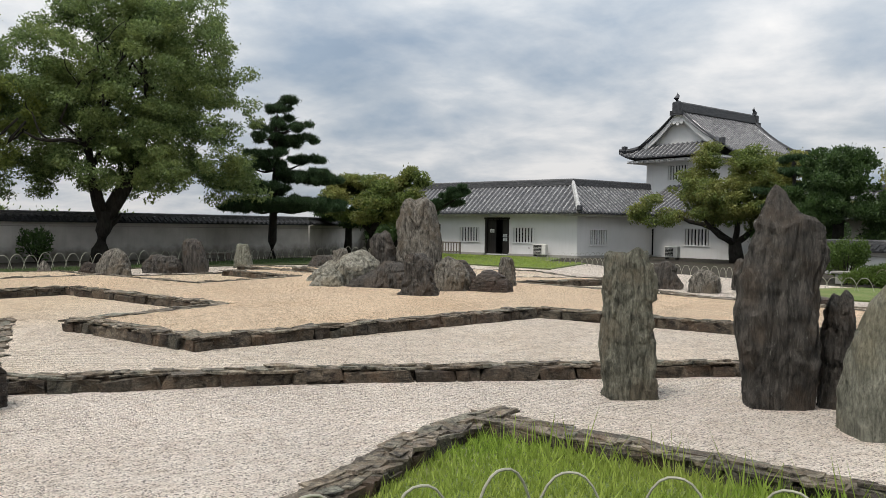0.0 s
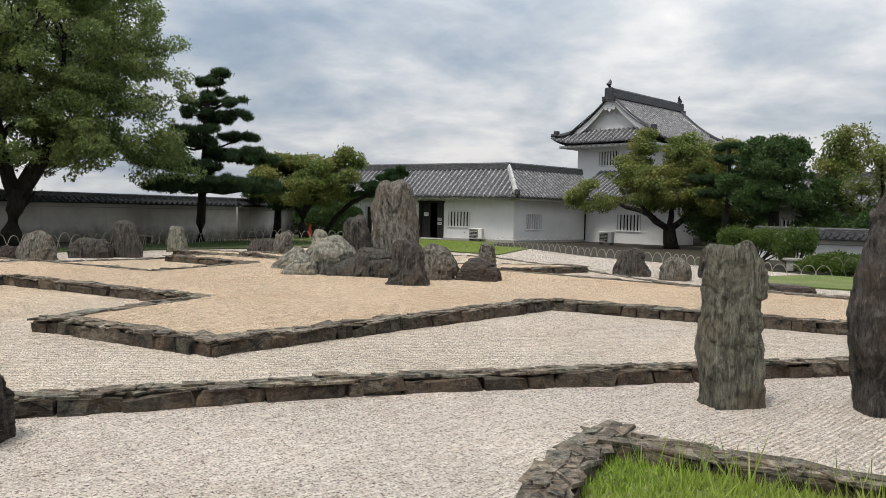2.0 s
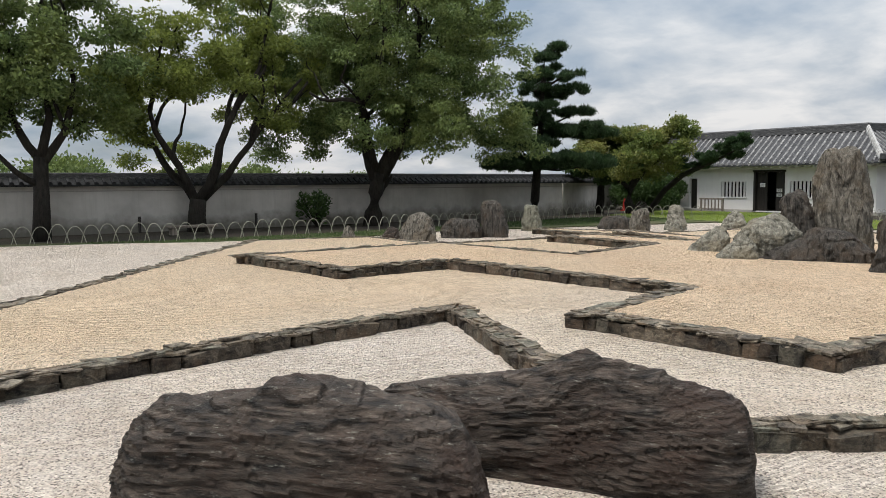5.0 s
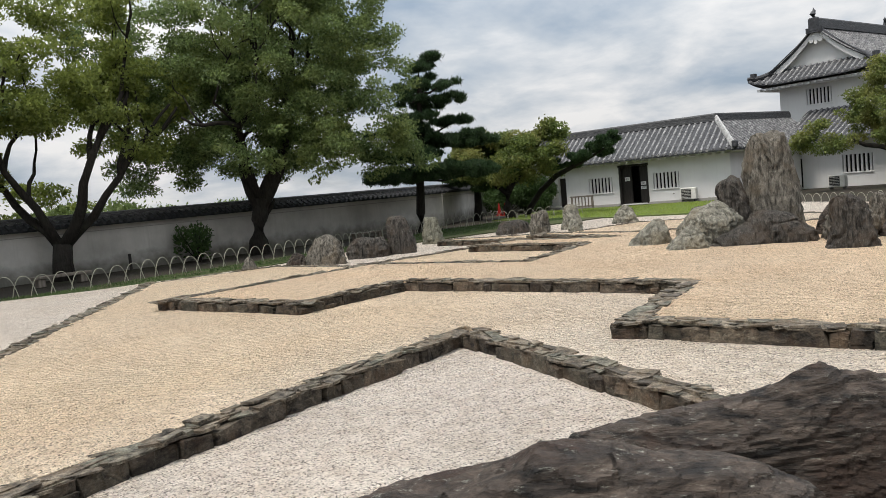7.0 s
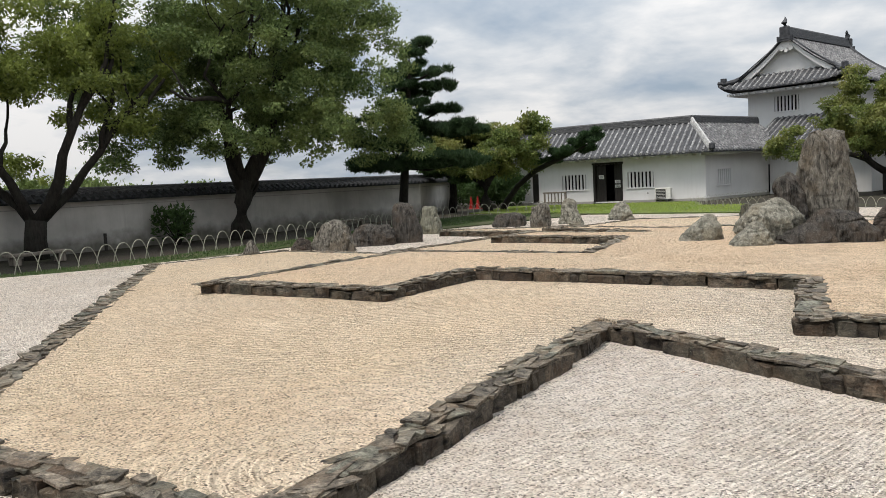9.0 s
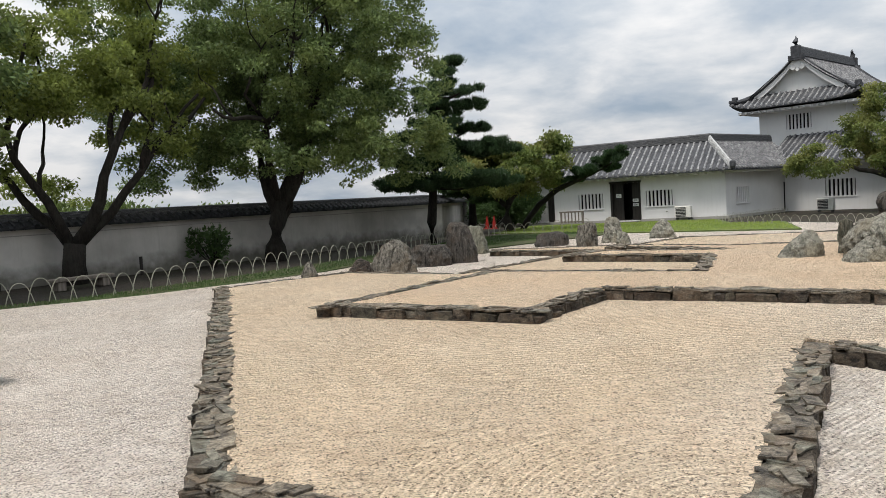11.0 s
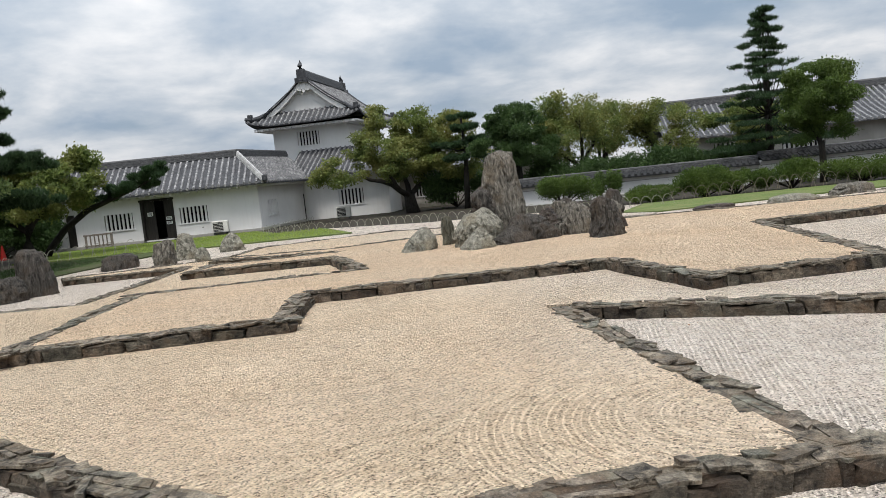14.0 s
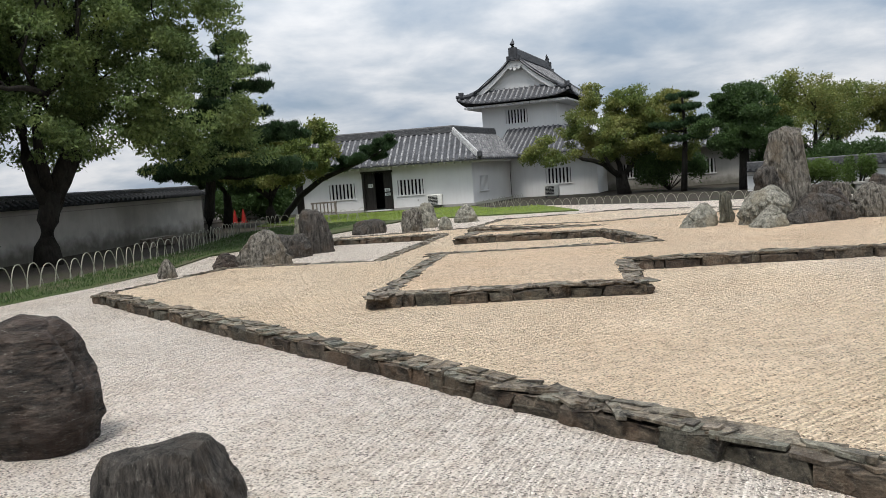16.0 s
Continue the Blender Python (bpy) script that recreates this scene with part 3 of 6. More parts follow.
def rock(label, x, y, z, w, d, h, yaw, material, seed, profile, ridge=0.10, sides=3.0, n=(40, 30), streak=7.0, facets=9):
    """A weathered rock, split along flat faces. profile: (height, width) or (height, left, right) from the base to the top, as fractions."""
    off = Vector((seed * 7.31, seed * 3.17, seed * 1.73))
    r = random.Random(seed * 13 + 5)
    cuts = []
    for k in range(facets):
        a = 2 * math.pi * (k + r.uniform(-0.3, 0.3)) / facets
        nv = Vector((math.cos(a), math.sin(a), r.uniform(-0.05, 0.55))).normalized()
        cuts.append((nv, r.uniform(0.76, 0.95)))
    cuts.append((Vector((r.uniform(-0.35, 0.35), r.uniform(-0.35, 0.35), 1)).normalized(), 1.1 if h > 1.1 else r.uniform(0.86, 0.97)))
    ps = sorted((q[0], q[1], q[2]) if len(q) == 3 else (q[0], q[1], q[1]) for q in profile)
    bm = bmesh.new()
    seg, rows = n
    rings = []
    for j in range(rows + 1):
        t = j / rows
        tt = 1 - (1 - t) ** 1.35 if t > 0 else 0.0
        for (h0, l0, r0), (h1, l1, r1) in zip(ps, ps[1:]):
            if h0 <= tt <= h1:
                k = (tt - h0) / max(1e-6, h1 - h0)
                wl, wr = l0 + (l1 - l0) * k, r0 + (r1 - r0) * k
                break
        mid_x, wid = 0.5 * (wr - wl), 0.5 * (wl + wr)
        ring = []
        for i in range(seg):
            a = 2 * math.pi * i / seg
            c, s_ = math.cos(a), math.sin(a)
            q = (abs(c) ** sides + abs(s_) ** sides) ** (-1 / sides)
            u = Vector((q * c * wid, q * s_ * wid, 2 * tt - 1))
            for nv, dist in cuts:
                over = u.dot(nv) - dist * (1.0 + 0.3 * abs(nv.x * nv.y))
                if over > 0:
                    u -= nv * over * 0.85
            p = Vector(((u.x + mid_x) * 0.5 * w, u.y * 0.5 * d, -0.06 + (h + 0.06) * max(0.0, (u.z + 1) / 2)))
            sc = max(w, d)
            lo = noise.noise(p * (2.2 / sc) + off)
            mid = noise.noise(Vector((p.x * streak / sc, p.y * streak / sc, p.z * 1.3 / sc)) + off * 2)
            fine = noise.noise(Vector((p.x * 3.1 * streak / sc, p.y * 3.1 * streak / sc, p.z * 5.0 / sc)) + off * 3)
            crack = max(0.0, 1 - 9 * abs(noise.noise(Vector((p.x * 2.4 / sc, p.y * 2.4 / sc, p.z * 0.7 / sc)) + off * 6)))
            chip = round(3.0 * noise.noise(Vector((p.x * 2.0 / sc, p.y * 2.0 / sc, p.z * 2.6 / sc)) + off * 7)) / 3.0
            rough = noise.noise(p * (11.0 / sc) + off * 8)
            k = 1 + ridge * (0.9 * lo + 1.0 * mid + 0.8 * fine + 0.9 * chip + 0.55 * rough - 1.2 * crack)
            top = h * tt * tt * (0.10 * noise.noise(Vector((p.x * 3.5 / sc, p.y * 3.5 / sc, 0)) + off * 5))
            ring.append(bm.verts.new((p.x * k, p.y * k, p.z + top)))
        rings.append(ring)
    for q0, q1 in zip(rings, rings[1:]):
        for i in range(seg):
            bm.faces.new((q0[i], q0[(i + 1) % seg], q1[(i + 1) % seg], q1[i]))
    cv = bm.verts.new(sum((v.co for v in rings[-1]), Vector()) / seg)
    for i in range(seg):
        bm.faces.new((rings[-1][i], rings[-1][(i + 1) % seg], cv))
    ob = mesh_ob("rock", bm, material, None, True)
    ob.data.set_sharp_from_angle(angle=radians(30))
    ob.matrix_world = pose(x, y, z + rise(x, y), 0, 0, yaw)
    return tagged(ob, label, "rock", "garden rocks")


COL = [(0, 1.0), (0.5, 0.96), (0.88, 0.86), (0.97, 0.68), (1.0, 0.35)]
OBE = [(0, 0.82, 0.8), (0.15, 0.82, 0.82), (0.4, 1.0, 0.9), (0.65, 0.95, 1.0), (0.8, 0.8, 1.02), (0.845, 0.7, 0.98), (0.865, 0.62, 0.42), (0.92, 0.46, 0.18), (0.975, 0.3, 0.05), (1.0, 0.2, -0.08)]
DOME = [(0, 1.0), (0.35, 1.0), (0.6, 0.86), (0.82, 0.62), (0.95, 0.35), (1.0, 0.1)]
PEAK = [(0, 1.0), (0.3, 0.9), (0.6, 0.68), (0.85, 0.4), (1.0, 0.1)]
JAG = [(0, 1.0), (0.5, 1.0, 0.95), (0.75, 0.98, 0.7), (0.9, 0.85, 0.55), (1.0, 0.35, 0.4)]
WEDGE = [(0, 1.0), (0.25, 0.9, 1.0), (0.6, 0.45, 0.9), (0.85, 0.05, 0.7), (1.0, -0.2, 0.45)]
BLK = [(0, 1.0), (0.5, 0.98), (0.8, 0.85), (0.95, 0.6), (1.0, 0.3)]
UPR = [(0, 1.0), (0.25, 0.94), (0.55, 0.8), (0.8, 0.66), (0.94, 0.5), (1.0, 0.25)]
ROCKS = [
    # the central group on the upper terrace
    ("tallest grey standing stone of the central group", 11.68, -25.4, Z2, 0.94, 0.76, 1.9, 20, M_GREY, 1, [(0, 1.05), (0.4, 1.0, 1.04), (0.7, 0.98, 0.97), (0.85, 0.84, 0.8), (0.93, 0.66, 0.6), (0.98, 0.42, 0.36), (1, 0.2, 0.16)]),
    ("dark jagged upright rock leaning on the tallest stone", 11.12, -25.9, Z2, 0.62, 0.55, 1.1, 10, M_DARKV, 2, JAG),
    ("pale lichened boulder in the central group", 10.88, -26.44, Z2, 1.05, 0.85, 0.74, 30, M_PALE, 3, DOME),
    ("small pale grey rock at the edge of the central group", 9.65, -26.09, Z2, 0.78, 0.6, 0.46, 20, M_PALE, 4, WEDGE),
    ("small pale rock in front of the boulder", 10.58, -27.15, Z2, 0.66, 0.55, 0.38, 20, M_PALE, 5, WEDGE),
    ("thin green schist slab standing upright", 10.4, -25.5, Z2, 0.34, 0.22, 0.62, 35, M_GREEN, 6, COL),
    ("dark low streaked rock", 11.33, -26.75, Z2, 1.02, 0.6, 0.34, 15, M_DARKV, 7, WEDGE),
    ("dark sloping rock below the tallest stone", 11.96, -26.45, Z2, 1.1, 0.75, 0.54, 10, M_DARKV, 8, [(0, 1.0), (0.35, 1.0, 0.9), (0.65, 0.95, 0.55), (0.9, 0.8, 0.2), (1, 0.5, -0.1)]),
    ("dark mottled upright rock with a narrow head", 13.06, -27.53, Z2, 0.68, 0.56, 0.76, 15, M_DARKV, 9, [(0, 1.05), (0.25, 0.95), (0.5, 0.75, 0.8), (0.8, 0.72, 0.68), (0.95, 0.6, 0.5), (1, 0.35, 0.3)]),
    ("brown weathered boulder beside the upright rock", 12.96, -26.25, Z2, 0.8, 0.65, 0.66, 10, M_GREY, 10, DOME),
    ("smooth dark dome-shaped rock", 13.75, -26.0, Z2, 0.8, 0.5, 0.42, 5, M_DARK, 11, DOME),
    ("small grey upright rock behind the dome", 13.3, -24.4, Z2, 0.4, 0.35, 0.62, 0, M_GREY, 12, COL),
    ("dark angular rock behind the boulder", 12.7, -25.3, Z2, 0.7, 0.6, 0.62, 40, M_DARK, 13, PEAK),
    # the group by the lawn, west
    ("dark upright split stone of the western group", 1.44, -22.5, -0.03, 0.82, 0.55, 1.12, 25, M_DARKV, 20, [(0, 0.9, 1.0), (0.4, 0.95, 0.9), (0.75, 0.98, 0.62), (0.93, 0.95, 0.4), (1, 0.85, 0.1)]),
    ("streaked grey sloping rock of the western group", 0.69, -24.92, 0.0, 1.3, 0.75, 0.8, 15, M_GREY, 21, [(0, 1.0), (0.3, 0.9, 0.9), (0.6, 0.6, 0.7), (0.85, 0.3, 0.5), (1, -0.05, 0.3)]),
    ("low mossy rock of the western group", 0.85, -23.3, 0.0, 1.15, 0.7, 0.58, 25, M_DARKV, 22, BLK),
    ("pale green standing stone of the western group", 0.55, -19.6, -0.03, 0.7, 0.45, 0.95, 10, M_GREENP, 23, UPR),
    ("small brown block of the western group", -0.02, -25.25, 0.0, 0.48, 0.42, 0.38, 0, M_DARK, 24, BLK),
    ("small mottled rock beside the lawn edge", -1.0, -26.0, 0.0, 0.42, 0.36, 0.42, 30, M_GREY, 25, PEAK),
    # back group
    ("low dark flat rock near the north lawn", 2.12, -17.0, -0.03, 1.15, 0.7, 0.5, 20, M_DARKV, 30, BLK),
    ("grey blocky rock near the north lawn", 3.5, -17.8, -0.02, 0.66, 0.5, 0.78, 0, M_GREY, 31, COL),
    ("pale jagged upright rock near the north lawn", 3.9, -16.2, 0.0, 0.7, 0.55, 0.85, 15, M_PALE, 32, UPR),
    ("small grey dome rock near the north lawn", 4.5, -17.4, 0.0, 0.45, 0.4, 0.42, 0, M_PALE, 33, DOME),
    ("pale triangular boulder by the north lawn", 5.2, -14.6, 0.0, 0.95, 0.7, 0.62, 10, M_PALE, 34, PEAK),
    # right middle group
    ("dark angular rock on the eastern gravel", 15.3, -19.2, 0.0, 0.95, 0.7, 0.72, 10, M_DARKV, 40, UPR),
    ("grey rounded rock on the eastern gravel", 16.5, -19.9, 0.0, 0.75, 0.6, 0.6, 0, M_GREY, 41, DOME),
    ("brown standing rock on the eastern gravel", 17.2, -18.6, 0.0, 0.6, 0.5, 0.8, 20, M_DARKV, 42, COL),
    ("low flat brown rock at the lawn kerb", 18.9, -21.6, 0.0, 1.3, 0.7, 0.2, 0, M_DARK, 43, BLK),
    ("pale flat rock at the lawn kerb", 21.3, -21.6, 0.0, 1.6, 0.8, 0.22, 10, M_PALE, 44, BLK),
    ("mottled low rock at the lawn kerb", 23.6, -21.3, 0.0, 1.5, 0.8, 0.32, 5, M_GREY, 45, BLK),
    # the tall stones in front
    ("green-grey squared standing stone", 18.53, -32.52, 0.0, 0.46, 0.38, 1.31, 28, M_GREEN, 50, [(0, 0.98, 1.18), (0.25, 1.0, 1.08), (0.55, 0.98, 0.9), (0.72, 0.97, 0.84), (0.74, 0.96, 1.0), (0.93, 0.95, 0.98), (0.985, 0.84, 0.86), (1.0, 0.6, 0.62)]),
    ("tall dark pointed standing stone", 19.76, -32.15, 0.0, 0.72, 0.5, 1.9, 28, M_DARKV, 51, OBE),
    ("broad pale green standing stone", 20.78, -32.6, 0.0, 1.0, 0.55, 1.2, 28, M_GREENP, 52, [(0, 1.05, 1.0), (0.4, 1.0, 1.0), (0.78, 0.96, 0.98), (0.86, 0.9, 0.98), (0.94, 0.7, 0.95), (1, 0.2, 0.8)]),
    ("dark mottled rock behind the standing stones", 20.2, -31.9, 0.0, 0.3, 0.3, 1.0, 0, M_DARKV, 53, COL),
    # near west stones
    ("dark red-brown boulder standing on the gravel", 2.03, -36.3, 0.0, 0.8, 0.7, 0.94, 0, M_DARK, 60, [(0, 0.7), (0.25, 0.95), (0.55, 1.0), (0.85, 0.7), (0.97, 0.4), (1, 0.15)]),
    ("dark striated stump-like rock", 3.34, -37.55, 0.0, 0.66, 0.5, 0.4, 0, M_DARKV, 61, [(0, 0.95, 1.15), (0.5, 0.9, 1.0), (0.8, 0.9, 0.88), (0.95, 0.78, 0.75), (1, 0.5, 0.55)]),
]
for label, x, y, z, w, d, h, yaw, m, seed, prof in ROCKS:
    big = h > 1.1 or seed >= 60
    rock(label, x, y, z - 0.02, w, d, h, yaw, m, seed, prof, n=(110, 100) if big else (76, 60), streak=3.6 if seed in (1, 2, 50, 51, 61) else 6.0, ridge=0.085 if seed in (50, 51) else 0.04 if seed == 52 else 0.07 if big else 0.125, sides=5.0 if seed in (50, 52, 61) else 2.4 if seed == 60 else 3.2, facets=5 if 50 <= seed < 62 else 7)


def slab_rock(label, x0, y0, yaw, stations, seed, material, dip, cut=0.0):
    """A long split slab of layered rock. stations: (along, front, back, ridge, height) from end to end; dip: how the layers tilt along it."""
    off = Vector((seed * 5.1, seed * 2.7, seed))
    seg, rows, caps = 132, 170, 12
    keys = [q[0] for q in stations]
    s0, s1 = keys[0], keys[-1]

    def section(s):
        f, b, c, h = (float(np.interp(s, keys, [q[k] for q in stations])) for k in (1, 2, 3, 4))
        poly = [(f + 0.02, -0.05), (f, 0.3 * h), (f + 0.05, 0.72 * h), (c - 0.07, 0.95 * h), (c + 0.03, h), (b - 0.1, 0.86 * h), (b, 0.5 * h), (b, -0.05)]
        poly = [Vector(p) for p in poly]
        lens = [(q - p).length for p, q in zip(poly, poly[1:] + poly[:1])]
        cum = [0.0, *itertools.accumulate(lens)]
        out = []
        for i in range(seg):
            t = cum[-1] * i / seg
            k = max(q for q in range(len(poly)) if cum[q] <= t)
            out.append(poly[k].lerp(poly[(k + 1) % len(poly)], (t - cum[k]) / max(1e-6, lens[k])))
        return out, Vector(((f + b) / 2, h * 0.45))

    def shaped(x, y, z, cy, cz):
        p = Vector((x, y, z))
        warp = 0.05 * noise.noise(Vector((x * 1.6, y * 1.6, z * 2.0)) + off)
        lay = (z - dip * x + warp) * 34
        lay += 2.6 * noise.noise(Vector((x * 3.0, y * 3.0, lay * 0.12)) + off * 2) + 0.8 * noise.noise(Vector((x * 9.0, y * 9.0, lay * 0.3)) + off * 6)
        saw = lay - math.floor(lay)
        step = noise.noise(Vector((math.floor(lay) * 3.7, x * 1.4, y * 1.4)) + off * 3)
        fib = noise.noise(Vector((x * 5, y * 5, (z - dip * x) * 75)) + off * 4)
        big = noise.noise(p * 2.3 + off * 5)
        hole = min(0.0, noise.noise(Vector((x * 2.2, y * 3.0, (z - dip * x) * 7)) + off * 7) + 0.15)
        k = 0.05 * big + 0.016 * step - 0.011 * saw + 0.016 * fib + 0.06 * hole
        v = Vector((0, y - cy, z - cz))
        v = v.normalized() if v.length > 1e-4 else v
        return Vector((x, y, z)) + v * k

    bm = bmesh.new()
    rings = []
    for j in range(-caps, rows + caps + 1):
        t = min(1.0, max(0.0, j / rows))
        shrink = 1.0 if 0 <= j <= rows else 1 - (-j if j < 0 else j - rows) / (caps + 1)
        s = s0 + (s1 - s0) * t
        pts, c = section(s)
        ring = []
        for p in pts:
            q = c + (p - c) * shrink
            v = shaped(s, q.x, q.y, c.x, c.y)
            end = 1 if t > 0.5 else -1
            if t in (0.0, 1.0):
                lump = noise.noise(Vector((q.x * 16, q.y * 4, seed * 3.0))) * 0.035 + noise.noise(Vector((q.x * 40, q.y * 9, seed))) * 0.014
                v.x += end * (lump + 0.02 * (1 - shrink)) - 0.08 * end * (q.y - 0.3)
            v.x -= cut * (v.y - 0.1) * max(0.0, (t - 0.45) / 0.55)
            v.z = max(-0.06, v.z)
            ring.append(bm.verts.new(v))
        rings.append(ring)
    for q0, q1 in zip(rings, rings[1:]):
        for i in range(seg):
            bm.faces.new((q0[i], q0[(i + 1) % seg], q1[(i + 1) % seg], q1[i]))
    for ring in (rings[0], rings[-1]):
        bm.faces.new(ring)
    bmesh.ops.recalc_face_normals(bm, faces=bm.faces)
    ob = mesh_ob("rock", bm, material, None, True)
    ob.data.set_sharp_from_angle(angle=radians(28))
    ob.matrix_world = pose(x0, y0, 0, 0, 0, yaw)
    return tagged(ob, label, "rock", "garden rocks")


slab_rock("long dark layered rock lying on the gravel", 13.1, -36.85, 22.5,
          [(-0.55, 0.12, 0.42, 0.26, 0.28), (-0.45, 0.05, 0.5, 0.28, 0.37), (-0.2, 0.0, 0.58, 0.3, 0.43), (0.1, 0.0, 0.6, 0.3, 0.48), (0.4, 0.0, 0.6, 0.3, 0.54), (0.72, 0.0, 0.6, 0.3, 0.65), (0.8, 0.0, 0.6, 0.3, 0.62),
           (1.12, -0.02, 0.58, 0.28, 0.61), (1.2, -0.02, 0.58, 0.28, 0.56), (1.46, 0.0, 0.55, 0.25, 0.51), (1.54, 0.04, 0.5, 0.22, 0.46)], 3, M_DARK, 0.16)
slab_rock("dark wedge-shaped rock lying in front of the long one", 12.78, -38.15, 22.5,
          [(-0.55, 0.1, 0.6, 0.3, 0.42), (-0.4, 0.02, 0.68, 0.28, 0.52), (-0.1, 0.0, 0.72, 0.26, 0.58), (0.14, 0.0, 0.74, 0.26, 0.62), (0.26, 0.0, 0.75, 0.27, 0.69), (0.5, 0.0, 0.76, 0.28, 0.68), (0.8, 0.03, 0.78, 0.32, 0.62),
           (1.15, 0.04, 0.78, 0.34, 0.6), (1.32, 0.08, 0.76, 0.36, 0.54), (1.42, 0.16, 0.7, 0.4, 0.4)], 8, M_DARK, 0.05, 0.55)

# ---------------------------------------------------------------- buildings


def wall_holes(length, z0, z1, thick, holes):
    """A wall along x with its face at y = 0 and openings (x0, x1, z0, z1) cut through it."""
    xs = sorted({0.0, length, *(v for h in holes for v in h[:2])})
    zs = sorted({z0, z1, *(v for h in holes for v in h[2:])})
    bm = bmesh.new()
    made = {}

    def vert(i, j, k):
        if (i, j, k) not in made:
            made[i, j, k] = bm.verts.new((xs[i], thick * k, zs[j]))
        return made[i, j, k]

    def solid(i, j):
        if not (0 <= i < len(xs) - 1 and 0 <= j < len(zs) - 1):
            return False
        cx_, cz_ = (xs[i] + xs[i + 1]) / 2, (zs[j] + zs[j + 1]) / 2
        return not any(a < cx_ < b and lo < cz_ < hi for a, b, lo, hi in holes)

    for i in range(len(xs) - 1):
        for j in range(len(zs) - 1):
            if not solid(i, j):
                continue
            c = ((i, j), (i + 1, j), (i + 1, j + 1), (i, j + 1))
            bm.faces.new([vert(*q, 0) for q in c])
            bm.faces.new([vert(*q, 1) for q in c[::-1]])
            for n, (di, dj) in enumerate(((0, -1), (1, 0), (0, 1), (-1, 0))):
                if not solid(i + di, j + dj):
                    a, b = c[n], c[(n + 1) % 4]
                    bm.faces.new((vert(*b, 0), vert(*a, 0), vert(*a, 1), vert(*b, 1)))
    return bm


def slope(parent, m, s0, s1, r0, r1, run, z0, z1, lift=0.0, sag=0.0, pitch=0.31, hmax=None, thick=0.09, name="roof_slope", rib=None, bed_mat=None):
    """A tiled slope: eave from s0 to s1 at y = 0, ridge from r0 to r1 at y = run, ribs of round tiles on a bed of flat ones. m: its place under parent."""

    def top(s):
        if hmax:
            return hmax(s)
        if s < r0 - 1e-6:
            return max(0.0, (s - s0) / max(1e-6, r0 - s0))
        if s > r1 + 1e-6:
            return max(0.0, (s1 - s) / max(1e-6, s1 - r1))
        return 1.0

    mid, half = (s0 + s1) / 2, (s1 - s0) / 2

    def pt(s, h, up=0.0):
        z = z0 + (z1 - z0) * h - sag * math.sin(math.pi * h) + lift * (abs(s - mid) / half) ** 5 * (1 - h) ** 2 + up
        return m @ Vector((s, run * h, z))

    base, ribs = bmesh.new(), bmesh.new()
    count = max(2, int(round((s1 - s0) / pitch)))
    xs = [s0 + (s1 - s0) * i / count for i in range(count + 1)]
    K = 5 if (sag or lift) else 2
    for a, b in zip(xs, xs[1:]):
        ta, tb = top(a), top(b)
        for up, flip in ((0.0, False), (-thick, True)):
            for k in range(K):
                q = [(a, ta * k / K), (b, tb * k / K), (b, tb * (k + 1) / K), (a, ta * (k + 1) / K)]
                ps = [pt(s, h, up) for s, h in q]
                vs = [base.verts.new(p) for p in (ps[::-1] if flip else ps)]
                base.faces.new(vs)
        base.faces.new([base.verts.new(p) for p in (pt(a, 0, -thick), pt(b, 0, -thick), pt(b, 0), pt(a, 0))])
    w = pitch * 0.21
    for i in range(count):
        s = (xs[i] + xs[i + 1]) / 2
        t = top(s)
        if t < 0.04:
            continue
        rows = []
        for k in range(K + 1):
            h = t * k / K
            rows.append([ribs.verts.new(pt(s + dx, h, dz)) for dx, dz in ((-w, 0.0), (-w * 0.7, w * 0.95), (w * 0.7, w * 0.95), (w, 0.0))])
        for a, b in zip(rows, rows[1:]):
            for j in range(3):
                ribs.faces.new((a[j], a[j + 1], b[j + 1], b[j]))
        ribs.faces.new(rows[0])
        # the round end tile at the eave
        c = pt(s, 0, 0.02)
        d = (m.to_3x3() @ Vector((0, -1, 0))).normalized()
        sx = (m.to_3x3() @ Vector((1, 0, 0))).normalized()
        ring = [ribs.verts.new(c + d * 0.03 + sx * (w * 1.25 * math.cos(v)) + Vector((0, 0, w * 1.25 * math.sin(v)))) for v in np.linspace(0, 2 * math.pi, 8, endpoint=False)]
        ribs.faces.new(ring)
    bed = part(name, base, bed_mat or M_TILE, parent)
    part("tile_ribbing", ribs, rib or M_RIB, bed)
    return bed


def b_rib(g):
    p = g.pos
    a, b = g.noise(p, 7.0, 5, 0.75), g.noise(p, 1.1, 3)
    col = g.ramp(a, [(0.38, (0.05, 0.051, 0.056)), (0.52, (0.16, 0.16, 0.165)), (0.68, (0.42, 0.42, 0.415))])
    col = g.mix(g.ramp(b, [(0.45, 0.0), (0.7, 0.45)]), col, (0.13, 0.132, 0.14))
    g.color(col)
    g.bump((a, 0.4, 0.02))


M_RIB = mat("round_tile", b_rib, 0.55)


def b_ridge(g):
    p = g.pos
    a = g.noise(g.mapped(p, (1, 1, 7)), 5.0, 5, 0.75)
    g.color(g.ramp(a, [(0.36, (0.03, 0.031, 0.034)), (0.55, (0.085, 0.086, 0.09)), (0.7, (0.2, 0.2, 0.2))]))
    g.bump((a, 0.5, 0.02))


M_RIDGE = mat("ridge_tile", b_ridge, 0.6)


